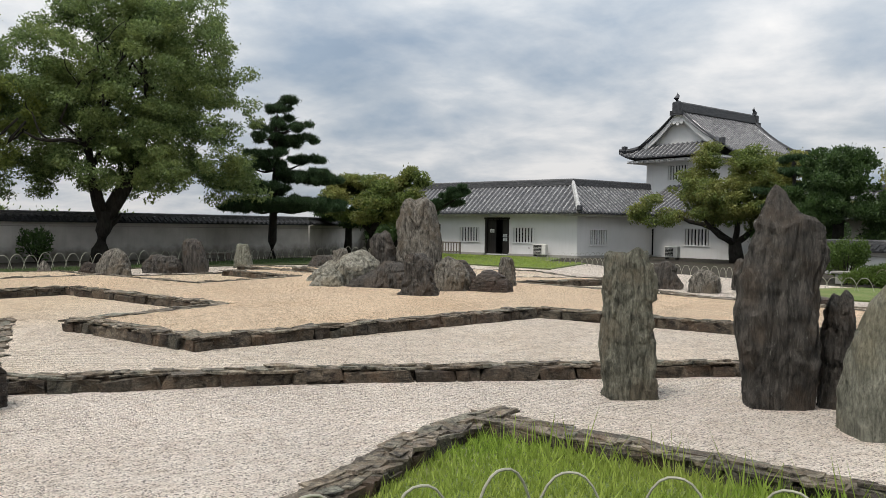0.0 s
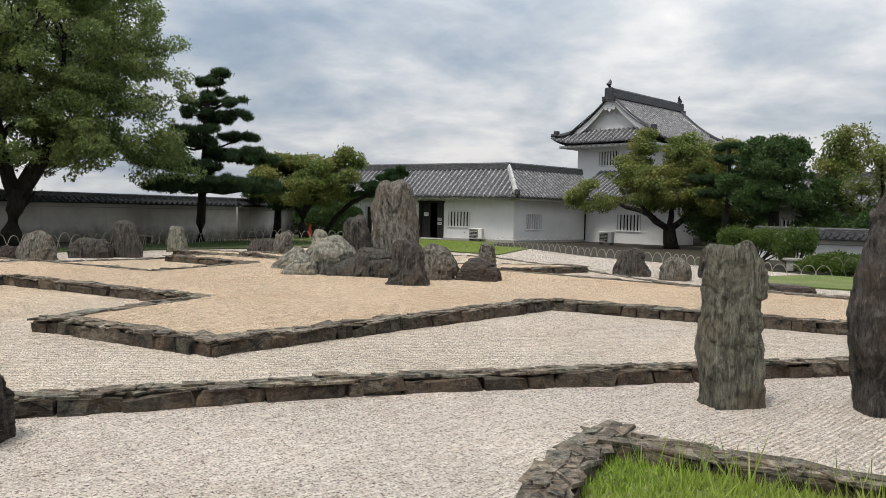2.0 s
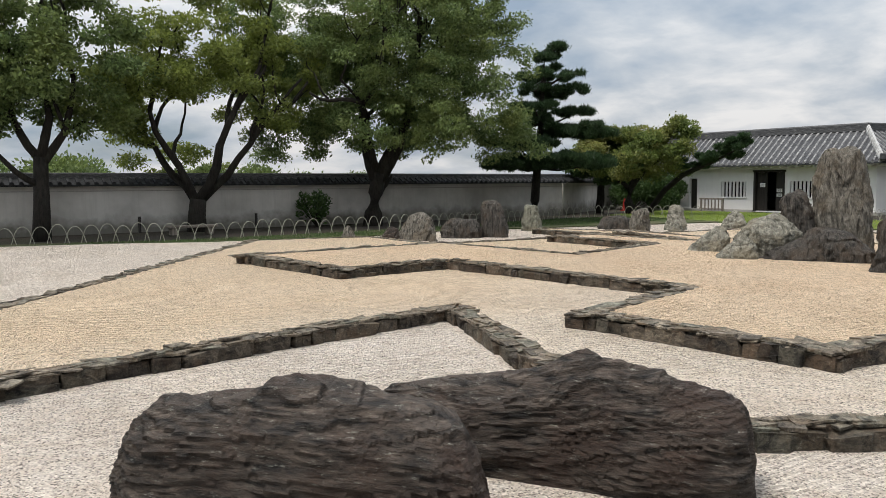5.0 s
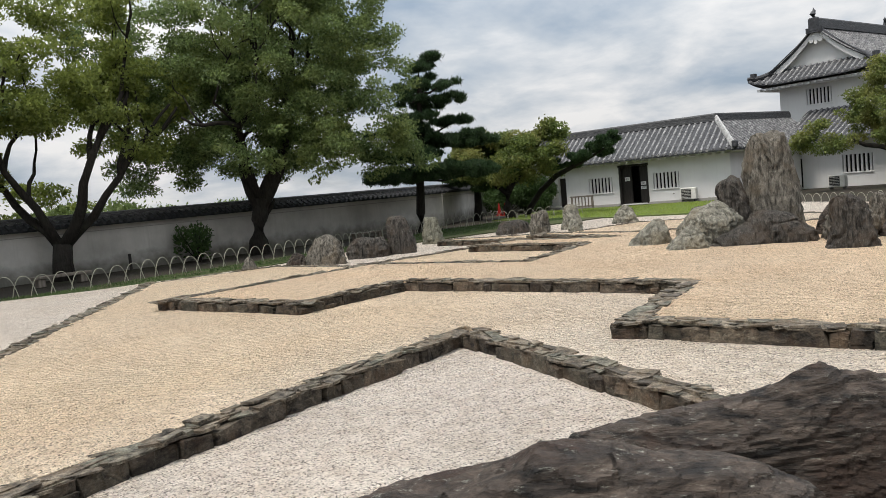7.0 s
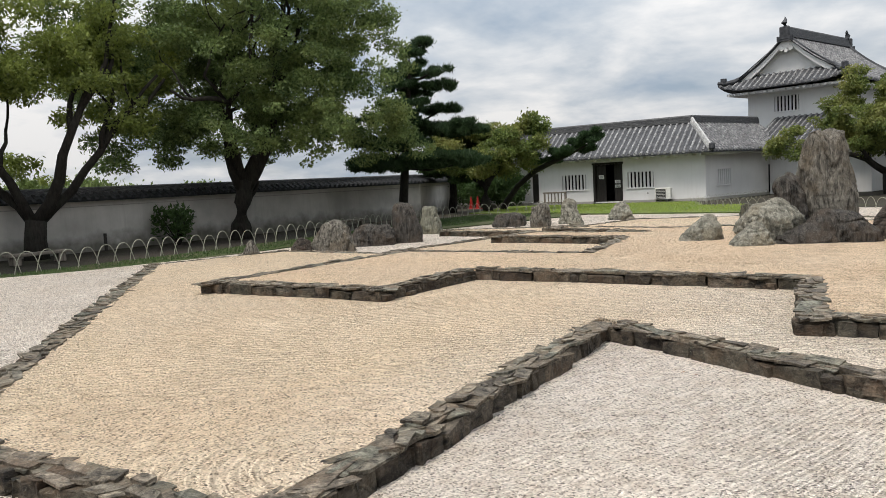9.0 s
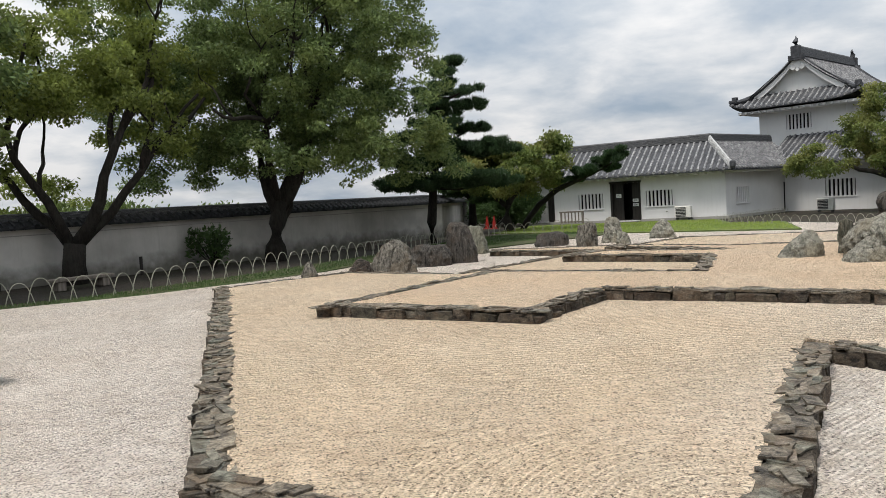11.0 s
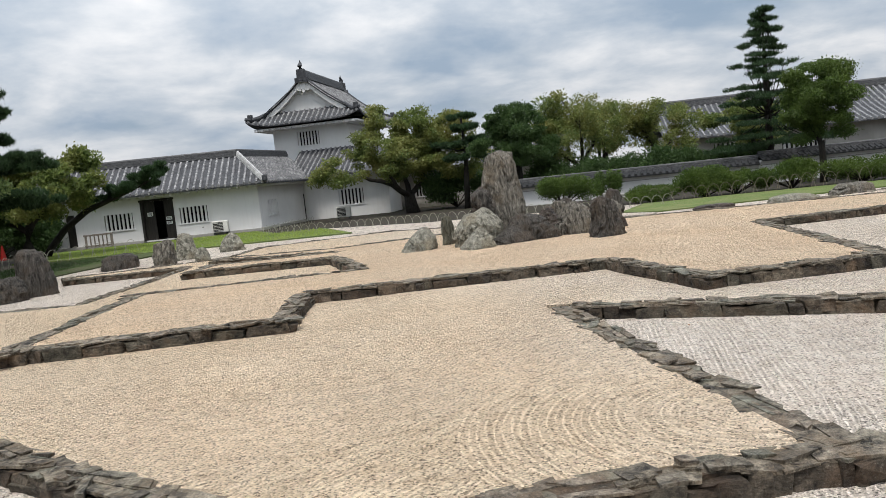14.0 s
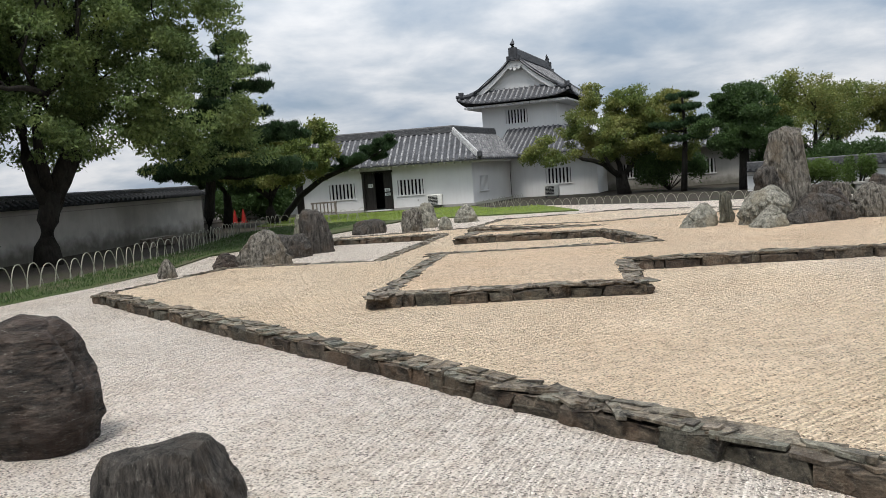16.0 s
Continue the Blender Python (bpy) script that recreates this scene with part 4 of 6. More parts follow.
def barred_window(parent, x0, x1, z0, z1, thick, n=7, name="window"):
    """A castle window: a near-black panel for the unlit recess behind thick upright plastered bars, with a sill."""
    win = part(name, box(x0, thick * 0.75, z0, x1, thick * 0.8, z1), M_VOID, parent, "barred window with a dark panel for its unlit recess")
    step = (x1 - x0) / n
    for i in range(n):
        c = x0 + step * (i + 0.5)
        part("bar", box(c - step * 0.24, 0.01, z0, c + step * 0.24, 0.09, z1, bevel=0.01), M_PLASTER, win)
    part("window_sill", box(x0 - 0.06, -0.05, z0 - 0.07, x1 + 0.06, 0.05, z0 - 0.005, bevel=0.01), M_PLASTER, win)
    return win


def rafters(parent, length, y, z, step=0.42, x0=0.0):
    bm0 = box(-0.055, 0, -0.055, 0.055, 0.62, 0.055, bevel=0.012)
    me = None
    x = x0 + step / 2
    while x < x0 + length:
        if me is None:
            ob = part("rafter_end", bm0, M_PLASTER, parent)
            me = ob.data
        else:
            ob = new("rafter_end", me)
            ob.parent = parent
        ob.location = (x, y, z)
        x += step


def ridge_cap(parent, a, b, w=0.3, h=0.34, name="ridge"):
    """A stacked tile ridge from a to b with a round top course."""
    a, b = Vector(a), Vector(b)
    d = (b - a)
    L = d.length
    bm = bmesh.new()
    box(0, -w / 2, -0.05, L, w / 2, h * 0.34, bm)
    box(0, -w * 0.42, h * 0.36, L, w * 0.42, h * 0.62, bm)
    box(0, -w * 0.36, h * 0.64, L, w * 0.36, h * 0.8, bm)
    tube([(0, 0, h * 0.86), (L, 0, h * 0.86)], w * 0.26, 8, bm)
    q = d.to_track_quat("X", "Z").to_matrix().to_4x4()
    bm.transform(Matrix.Translation(a) @ q)
    return part(name, bm, M_RIDGE, parent)


E1 = Vector((0.9916, -0.129, 0))
C = Vector((5.8, -0.75, 0))
TH = 0.3
WALLZ = 2.42
EZ, RZ, RUN, OVH = 2.42, 3.98, 2.126, 0.75

g1 = empty("gallery", Matrix.Translation(C - 15 * E1) @ Matrix.Rotation(math.atan2(E1.y, E1.x), 4, "Z"), "long white plastered castle gallery with a grey tiled roof", "building")
HOLES1 = [(3.9, 4.5, 0.8, 1.5), (5.25, 5.75, 0.1, 1.75), (7.2, 8.62, 0.76, 1.56), (9.13, 10.62, 0.06, 2.03), (10.97, 12.36, 0.76, 1.56)]
part("wall", wall_holes(14.99, 0.0, WALLZ, TH, HOLES1), M_PLASTER, g1)
part("back_wall", box(0, 2.5, 0, 14.2, 2.75, WALLZ), M_PLASTER, g1)
part("end_wall", box(-0.3, 0, 0, -0.002, 2.75, WALLZ), M_PLASTER, g1)
part("plinth", box(-0.3, -0.12, -0.1, 9.05, -0.003, 0.12, bevel=0.015), M_CONC, g1)
part("plinth", box(10.7, -0.12, -0.1, 15.12, -0.003, 0.12, bevel=0.015), M_CONC, g1)
barred_window(g1, 3.9, 4.5, 0.8, 1.5, TH, 4)
barred_window(g1, 7.2, 8.62, 0.76, 1.56, TH)
barred_window(g1, 10.97, 12.36, 0.76, 1.56, TH)
# black floor and backing sheet paint the darkness inside the open door
part("inner_floor", box(0, TH, -0.05, 14, 2.5, 0.05), M_VOID, g1)
part("inner_lining", box(5.0, 2.3, 0.05, 14, 2.45, WALLZ), M_VOID, g1)
sd2 = part("side_door", box(5.27, 0.2, 0.1, 5.73, 0.25, 1.74), M_DWOOD, g1, "dark wooden side door")
# main door: dark frame, one leaf shut and one open
df = part("door_frame", box(9.05, -0.04, 0.05, 9.16, 0.26, 2.1), M_DWOOD, g1)
box_t = part("door_frame", box(10.59, -0.04, 0.05, 10.7, 0.26, 2.1), M_DWOOD, g1)
part("lintel", box(9.0, -0.05, 2.03, 10.75, 0.26, 2.14), M_DWOOD, g1)
leaf = part("door_leaf", box(9.17, 0.12, 0.07, 9.72, 0.18, 2.02), M_DWOOD, g1, "dark wooden sliding door leaf")
leaf2 = part("door_leaf", box(10.2, 0.10, 0.07, 10.58, 0.16, 2.02), M_DWOOD, g1, "dark wooden sliding door leaf")
for px, pz, pw, ph in ((9.33, 1.28, 0.28, 0.2), (10.24, 1.02, 0.3, 0.17), (10.24, 0.8, 0.3, 0.15)):
    nt = part("notice", box(px, 0.085 if px > 10 else 0.105, pz, px + pw, 0.093 if px > 10 else 0.113, pz + ph), M_PAPER, g1, "white paper notice")
    for k in range(3):
        part("text_line", box(px + 0.04, 0.078 if px > 10 else 0.098, pz + ph * (0.2 + 0.25 * k), px + pw - 0.05, 0.082 if px > 10 else 0.102, pz + ph * (0.2 + 0.25 * k) + 0.02), M_METAL, nt)
part("soffit", box(-0.3, -0.55, 2.3, 15.3, 0.0, 2.41), M_PLASTER, g1)
rafters(g1, 15.2, -0.62, 2.28, 0.42, 0.0)
mS = Matrix.Translation((0, -OVH, 0))
slope(g1, mS, -0.6, 15.57, -0.6, 13.95, RUN, EZ, RZ)
slope(g1, Matrix.Translation((0, 1.376 * 2 + OVH, 0)) @ Matrix.Rotation(math.pi, 4, "Z"), -12.3, 0.6, -13.95, 0.6, RUN, EZ, RZ)
ridge_cap(g1, (-0.7, 1.376, RZ), (13.95, 1.376, RZ), 0.3, 0.3)
ridge_cap(g1, (15.5, -OVH - 0.0, EZ + 0.06), (13.95, 1.376, RZ + 0.03), 0.22, 0.2, "hip_ridge").data.materials[0] = M_MORTAR
part("hip_end_tile", box(15.42, -0.92, EZ + 0.04, 15.68, -0.68, EZ + 0.36, bevel=0.05), M_TILE, g1)
part("vent", box(12.0, -0.03, 0.42, 12.08, -0.002, 0.48), M_CONC, g1)

V1 = Vector((0.39, 0.92, 0)).normalized()
g2 = empty("gallery", Matrix.Translation(C) @ Matrix.Rotation(math.atan2(V1.y, V1.x), 4, "Z"), "short white plastered gallery wing joining the corner tower", "building")
HOLES2 = [(1.0, 2.3, 0.7, 1.5), (6.1, 6.75, 0.06, 1.6)]
part("wall", wall_holes(7.4, 0.0, WALLZ, TH, HOLES2), M_PLASTER, g2)
barred_window(g2, 1.0, 2.3, 0.7, 1.5, TH)
part("plinth", box(-0.12, -0.12, -0.1, 6.0, -0.003, 0.12, bevel=0.015), M_CONC, g2)
part("side_door", box(6.1, 0.2, 0.05, 6.75, 0.25, 1.6), M_VOID, g2, "narrow doorway with a dark panel for its unlit inside")
part("back_wall", box(2.1, 2.5, 0, 7.2, 2.75, WALLZ), M_PLASTER, g2)
part("soffit", box(-0.3, -0.55, 2.3, 7.3, 0.0, 2.408), M_PLASTER, g2)
rafters(g2, 7.2, -0.62, 2.28, 0.42, -0.1)
slope(g2, mS, -0.57, 7.5, 1.045, 7.5, RUN, EZ, RZ)
slope(g2, Matrix.Translation((0, 1.376 * 2 + OVH, 0)) @ Matrix.Rotation(math.pi, 4, "Z"), -7.5, -2.7, -7.5, -1.045, RUN, EZ, RZ)
ridge_cap(g2, (1.045, 1.376, RZ), (7.5, 1.376, RZ), 0.3, 0.3)

# corner tower
UA = math.atan2(-0.36, 0.93)
tw = empty("corner_tower", Matrix.Translation((6.87, 8.08, 0)) @ Matrix.Rotation(UA, 4, "Z"), "two-storey white castle corner tower with a gabled tile roof", "building")
W, D = 4.8, 7.6
EAVE, OV = 5.92, 1.2
part("upper_wall", wall_holes(W, 2.6, 5.75, 0.3, [(1.55, 2.95, 4.55, 5.4)]), M_PLASTER, tw)
barred_window(tw, 1.55, 2.95, 4.55, 5.4, 0.3)
ur = part("upper_wall", wall_holes(D, 2.6, 5.75, 0.3, [(2.2, 3.6, 4.55, 5.4)]), M_PLASTER, tw)
ur.matrix_local = Matrix.Translation((W, 0.301, 0)) @ Matrix.Rotation(math.pi / 2, 4, "Z")
barred_window(ur, 2.2, 3.6, 4.55, 5.4, 0.3)
part("upper_wall", box(0, 0.301, 2.6, 0.3, D, 5.75), M_PLASTER, tw)
part("upper_wall", box(0.301, D - 0.3, 2.6, W - 0.301, D, 5.75), M_PLASTER, tw)
part("soffit", box(-0.85, -0.85, 5.62, W + 0.85, D + 0.85, 5.76), M_PLASTER, tw)
rafters(tw, W + 1.6, -1.05, 5.66, 0.36, -0.8)
side_r = part("side_rafters_rail", box(0, 0, 0, D + 1.6, 0.1, 0.1), M_PLASTER, tw)
side_r.matrix_local = Matrix.Translation((W + 0.95, -0.8, 5.62)) @ Matrix.Rotation(math.pi / 2, 4, "Z")
HW = W / 2 + OV
RIDGE = 8.62
cx = W / 2
L9 = D + 2 * OV
frac = 0.33
vg = HW * frac


def hm(s):
    q = min(s, L9 - s)
    return frac * max(0.0, q) / vg if q < vg - 0.45 else 1.0


mR = Matrix.Translation((W + OV, -OV, 0)) @ Matrix.Rotation(math.pi / 2, 4, "Z")
mL = Matrix.Translation((-OV, D + OV, 0)) @ Matrix.Rotation(-math.pi / 2, 4, "Z")
mF = Matrix.Translation((-OV, -OV, 0))
mB = Matrix.Translation((W + OV, D + OV, 0)) @ Matrix.Rotation(math.pi, 4, "Z")
for mm in (mR, mL):
    slope(tw, mm, 0, L9, 0, L9, HW, EAVE, RIDGE, 0.38, 0.16, 0.33, hm)
for mm in (mF, mB):
    slope(tw, mm, 0, 2 * HW, vg, 2 * HW - vg, vg, EAVE, EAVE + (RIDGE - EAVE) * frac - 0.12, 0.38, 0.03, 0.33)
gz = EAVE + (RIDGE - EAVE) * frac - 0.15
for gy, sgn in ((vg - OV + 0.15, -1), (D + OV - vg - 0.15, 1)):
    bm = bmesh.new()
    hw = HW - vg
    tri = [(cx - hw, gz), (cx + hw, gz), (cx, RIDGE - 0.05)]
    f = [bm.verts.new((x, gy, z)) for x, z in tri]
    b = [bm.verts.new((x, gy + 0.15, z)) for x, z in tri]
    bm.faces.new(f)
    bm.faces.new(b[::-1])
    for i in range(3):
        bm.faces.new((f[i], b[i], b[(i + 1) % 3], f[(i + 1) % 3]))
    gab = part("gable", bm, M_PLASTER, tw)
    for side in (-1, 1):
        bm = bmesh.new()
        n = 8
        up, lo = [], []
        for i in range(n + 1):
            t = i / n
            x = cx + side * (hw + 0.25) * t
            z = RIDGE - 0.02 - (RIDGE - gz + 0.1) * t - 0.16 * math.sin(math.pi * t)
            wd = 0.26 + 0.10 * t
            for dst, zz in ((up, z), (lo, z - wd)):
                dst.append((x, zz))
        y0, y1 = (gy - 0.42, gy - 0.3) if sgn < 0 else (gy + 0.45, gy + 0.57)
        for i in range(n):
            q = [up[i], up[i + 1], lo[i + 1], lo[i]]
            a = [bm.verts.new((x, y0, z)) for x, z in q]
            c = [bm.verts.new((x, y1, z)) for x, z in q]
            bm.faces.new(a)
            bm.faces.new(c[::-1])
            for j in range(4):
                bm.faces.new((a[j], c[j], c[(j + 1) % 4], a[(j + 1) % 4]))
        bmesh.ops.remove_doubles(bm, verts=bm.verts, dist=0.001)
        part("bargeboard", bm, M_PLASTER, gab)
        # tile edging above the bargeboard
        bm = bmesh.new()
        pts = [(x, gy + (-0.36 if sgn < 0 else 0.5), z + 0.10) for x, z in up]
        tube(pts, 0.11, 8, bm)
        part("verge_tiles", bm, M_TILE, gab)
    if sgn < 0:
        bm = bmesh.new()
        bmesh.ops.create_circle(bm, cap_ends=True, radius=0.2, segments=10, matrix=Matrix.Translation((cx, gy - 0.46, RIDGE - 0.52)) @ Matrix.Rotation(math.pi / 2, 4, "X"))
        for k in (-1, 1):
            bmesh.ops.create_circle(bm, cap_ends=True, radius=0.15, segments=8, matrix=Matrix.Translation((cx + 0.25 * k, gy - 0.46, RIDGE - 0.66)) @ Matrix.Rotation(math.pi / 2, 4, "X"))
        bmesh.ops.create_circle(bm, cap_ends=True, radius=0.1, segments=8, matrix=Matrix.Translation((cx, gy - 0.465, RIDGE - 0.8)) @ Matrix.Rotation(math.pi / 2, 4, "X"))
        bmesh.ops.solidify(bm, geom=list(bm.faces), thickness=0.07)
        part("gable_pendant", bm, M_PLASTER, gab)
ridge_cap(tw, (cx, vg - OV - 0.3, RIDGE), (cx, D + OV - vg + 0.3, RIDGE), 0.42, 0.5)
for yy, s in ((vg - OV - 0.42, 1), (D + OV - vg + 0.42, -1)):
    bm = box(cx - 0.28, yy - 0.1, RIDGE - 0.25, cx + 0.28, yy + 0.12, RIDGE + 0.5, bevel=0.06)
    box(cx - 0.42, yy - 0.08, RIDGE - 0.3, cx + 0.42, yy + 0.08, RIDGE - 0.02, bm)
    fin = part("ridge_end_tile", bm, M_TILE, tw)
    bm = bmesh.new()
    tube([(cx, yy + 0.1 * s, RIDGE + 0.45), (cx, yy - 0.05 * s, RIDGE + 0.68), (cx, yy + 0.12 * s, RIDGE + 0.88), (cx, yy + 0.05 * s, RIDGE + 1.02)], [0.15, 0.16, 0.09, 0.03], 8, bm)
    part("finial", bm, M_TILE, fin)
for hx, hy, sx, sy in ((-OV, -OV, 1, 1), (W + OV, -OV, -1, 1), (-OV, D + OV, 1, -1), (W + OV, D + OV, -1, -1)):
    hip = bmesh.new()
    pts = []
    for k in range(6):
        t = k / 5
        h = frac * t
        z = EAVE + (RIDGE - EAVE) * h - 0.16 * math.sin(math.pi * h) + 0.38 * (1 - t) ** 3 + 0.12
        pts.append((hx + sx * vg * t, hy + sy * vg * t, z))
    tube(pts, [0.1, 0.13, 0.14, 0.14, 0.14, 0.14], 8, hip)
    box(pts[1][0] - 0.13, pts[1][1] - 0.13, pts[1][2], pts[1][0] + 0.13, pts[1][1] + 0.13, pts[1][2] + 0.3, hip)
    part("hip_ridge", hip, M_TILE, tw)
# lower storey, in front of the upper one
LV = -2.4
HL = [(4.6, 6.1, 0.72, 1.72)]
lw = part("lower_wall", wall_holes(5.15, 0.0, 2.5, 0.3, [(2.1, 3.6, 0.72, 1.6)]), M_PLASTER, tw)
lw.matrix_local = Matrix.Translation((2.4, LV, 0))
barred_window(lw, 2.1, 3.6, 0.72, 1.6, 0.3)
lr = part("lower_wall", box(7.25, LV + 0.301, 0, 7.55, D, 2.5), M_PLASTER, tw)
slope(tw, Matrix.Translation((0, LV - 0.8, 0)), 1.6, 8.4, 1.6, W + 0.2, 3.2, 2.55, 4.2)
slope(tw, Matrix.Translation((8.4, LV - 0.8, 0)) @ Matrix.Rotation(math.pi / 2, 4, "Z"), 0, D + 3.5, 3.2, D + 3.5, 3.2, 2.55, 4.2)
part("soffit", box(2.5, LV - 0.6, 2.42, 8.1, LV, 2.52), M_PLASTER, tw)
rl = part("eave_rail", box(2.5, LV - 0.7, 2.36, 8.1, LV - 0.62, 2.46), M_PLASTER, tw)

# low white wing behind the cherry tree
g3 = empty("gallery", Matrix.Translation((14.0, 6.0, 0)) @ Matrix.Rotation(math.radians(-24), 4, "Z"), "low white storehouse wing behind the trees", "building")
# white front wall: the darker plaster paints the shade behind the trees
part("wall", wall_holes(10, 0, 2.2, 0.3, [(1.0, 2.4, 0.7, 1.5), (5.0, 6.4, 0.7, 1.5)]), M_OLDSHADEWALL, g3)
barred_window(g3, 1.0, 2.4, 0.7, 1.5, 0.3)
barred_window(g3, 5.0, 6.4, 0.7, 1.5, 0.3)
part("back_wall", box(0, 3.0, 0, 10, 3.3, 2.2), M_PLASTER, g3)
part("end_wall", box(9.7, 0.31, 0, 10, 2.99, 2.2), M_PLASTER, g3)
slope(g3, Matrix.Translation((0, -0.7, 0)), -0.5, 10.5, -0.5, 10.5, 2.35, 2.25, 3.6)
slope(g3, Matrix.Translation((10, 4.0, 0)) @ Matrix.Rotation(math.pi, 4, "Z"), -0.5, 10.5, -0.5, 10.5, 2.35, 2.25, 3.6)
ridge_cap(g3, (-0.5, 1.65, 3.6), (10.5, 1.65, 3.6))

# hall behind the eastern wall
g4 = empty("hall", Matrix.Translation((31.5, 3.0, 0)) @ Matrix.Rotation(math.radians(-20), 4, "Z"), "large plastered hall with a broad grey tiled roof", "building")
part("wall", wall_holes(14, 0, 2.55, 0.3, [(2, 4.5, 1.1, 2.0), (6, 8.5, 1.1, 2.0)]), M_OLDSHADEWALL, g4)
for a in (2, 6):
    barred_window(g4, a, a + 2.5, 1.1, 2.0, 0.3, 9)
part("back_wall", box(0, 9, 0, 14, 9.3, 2.5), M_OLDSHADEWALL, g4)
part("end_wall", box(-0.3, 0, 0, -0.01, 9.3, 2.5), M_OLDSHADEWALL, g4)
slope(g4, Matrix.Translation((0, -1.0, 0)), -1, 15, -1, 15, 5.6, 2.5, 4.75, 0.0, 0.2, 0.36)
slope(g4, Matrix.Translation((14, 10.2, 0)) @ Matrix.Rotation(math.pi, 4, "Z"), -1, 15, -1, 15, 5.6, 2.5, 4.75, 0.0, 0.2, 0.36)
ridge_cap(g4, (-1.1, 4.6, 4.75), (15, 4.6, 4.75), 0.4, 0.4)
part("gable", prism([(-0.2, 0), (-0.2, 9.2), (-0.02, 9.2), (-0.02, 0)][::-1], 2.5, 2.9), M_OLDSHADEWALL, g4)


M_COPE = plain("dark_coping_tile", (0.02, 0.021, 0.023), 0.85, 0.0, 0.6)


def coped_wall(name, a, b, h, material, label, dark=False, zb=-0.1):
    """A plastered garden wall from a to b with a tiled coping."""
    a, b = Vector((*a, 0)), Vector((*b, 0))
    d = b - a
    L = d.length
    root = empty(name, Matrix.Translation(a) @ Matrix.Rotation(math.atan2(d.y, d.x), 4, "Z"), label, "garden wall", kind="structure")
    part("wall_body", box(0, -0.16, zb, L, 0.16, h), material, root)
    part("eave_board", box(0, -0.3, h - 0.02, L, 0.3, h + 0.05), material, root)
    part("string_course", box(0, -0.175, h - 0.17, L, 0.175, h - 0.14), M_CONC, root)
    slope(root, Matrix.Translation((0, -0.46, 0)), 0, L, 0, L, 0.46, h + 0.06, h + 0.28, 0, 0, 0.27, thick=0.06, rib=M_COPE, bed_mat=M_COPE)
    slope(root, Matrix.Translation((L, 0.46, 0)) @ Matrix.Rotation(math.pi, 4, "Z"), 0, L, 0, L, 0.46, h + 0.06, h + 0.28, 0, 0, 0.27, thick=0.06, rib=M_COPE, bed_mat=M_COPE)
    ridge_cap(root, (0, 0, h + 0.24), (L, 0, h + 0.24), 0.2, 0.18)
    return root


coped_wall("wall_west", (-12.6, -43.0), (-6.1, -8.6), 1.55, M_OLDSHADEWALL, "long weathered plaster garden wall with a tiled coping")
coped_wall("wall_northwest", (-6.3, -8.3), (-9.5, 1.2), 1.55, M_OLDSHADEWALL, "shaded return of the garden wall beside the gallery")
coped_wall("wall_east", (17.8, -6.9), (27.5, -10.9), 0.82, M_PLASTER, "white garden wall with a dark tiled coping")
coped_wall("wall_southeast", (27.5, -10.9), (48.0, -14.0), 0.95, M_PLASTER, "white garden wall with a dark tiled coping")

# ---------------------------------------------------------------- trees


def crown_mesh(centres, count, size, seed, needle=False, droop=0.0, flat=1.0):
    """Many small leaves scattered through the clumps. centres: (x, y, z, rx, ry, rz) of each clump."""
    r = np.random.RandomState(seed)
    cs = np.array(centres)
    vol = cs[:, 3] * cs[:, 4] * cs[:, 5]
    pr = vol ** 0.75
    which = r.choice(len(cs), count, p=pr / pr.sum())
    d = r.normal(size=(count, 3))
    d /= np.linalg.norm(d, axis=1)[:, None]
    rad = r.uniform(0.2, 1.0, count) ** 0.6 * np.where(r.rand(count) < 0.15, r.uniform(1.05, 1.5, count), 1.0)
    p = cs[which, :3] + d * rad[:, None] * cs[which, 3:6]
    if needle:
        ax = d * 0.6 + np.array([0, 0, 0.9]) + r.normal(size=(count, 3)) * 0.55
    else:
        ax = d * 0.8 + r.normal(size=(count, 3)) * 0.8 + np.array([0, 0, -droop])
    ax /= np.linalg.norm(ax, axis=1)[:, None]
    sd_ = np.cross(ax, r.normal(size=(count, 3)))
    sd_ /= np.linalg.norm(sd_, axis=1)[:, None]
    ln = size * r.uniform(0.6, 1.4, count)
    wd = ln * (0.10 if needle else 0.46)
    a = p - ax * ln[:, None] * 0.5
    b = p + ax * ln[:, None] * 0.5
    l = p + sd_ * wd[:, None] * 0.5
    q = p - sd_ * wd[:, None] * 0.5
    v = np.stack([a, l, b, q], 1).reshape(-1, 3)
    f = np.arange(count * 4).reshape(-1, 4)
    me = bpy.data.meshes.new("crown")
    me.vertices.add(len(v))
    me.vertices.foreach_set("co", v.astype(np.float32).ravel())
    me.loops.add(f.size)
    me.loops.foreach_set("vertex_index", f.ravel().astype(np.int32))
    me.polygons.add(count)
    me.polygons.foreach_set("loop_start", np.arange(0, f.size, 4, dtype=np.int32))
    me.polygons.foreach_set("loop_total", np.full(count, 4, dtype=np.int32))
    me.update()
    me.validate()
    return me


def limb_path(p, d, length, r, bend, steps=5, up=0.25):
    pts = [Vector(p)]
    d = Vector(d).normalized()
    for _ in range(steps):
        d = (d + Vector((r.uniform(-bend, bend), r.uniform(-bend, bend), r.uniform(-bend, bend) + up * 0.3))).normalized()
        pts.append(pts[-1] + d * (length / steps))
    return pts, d


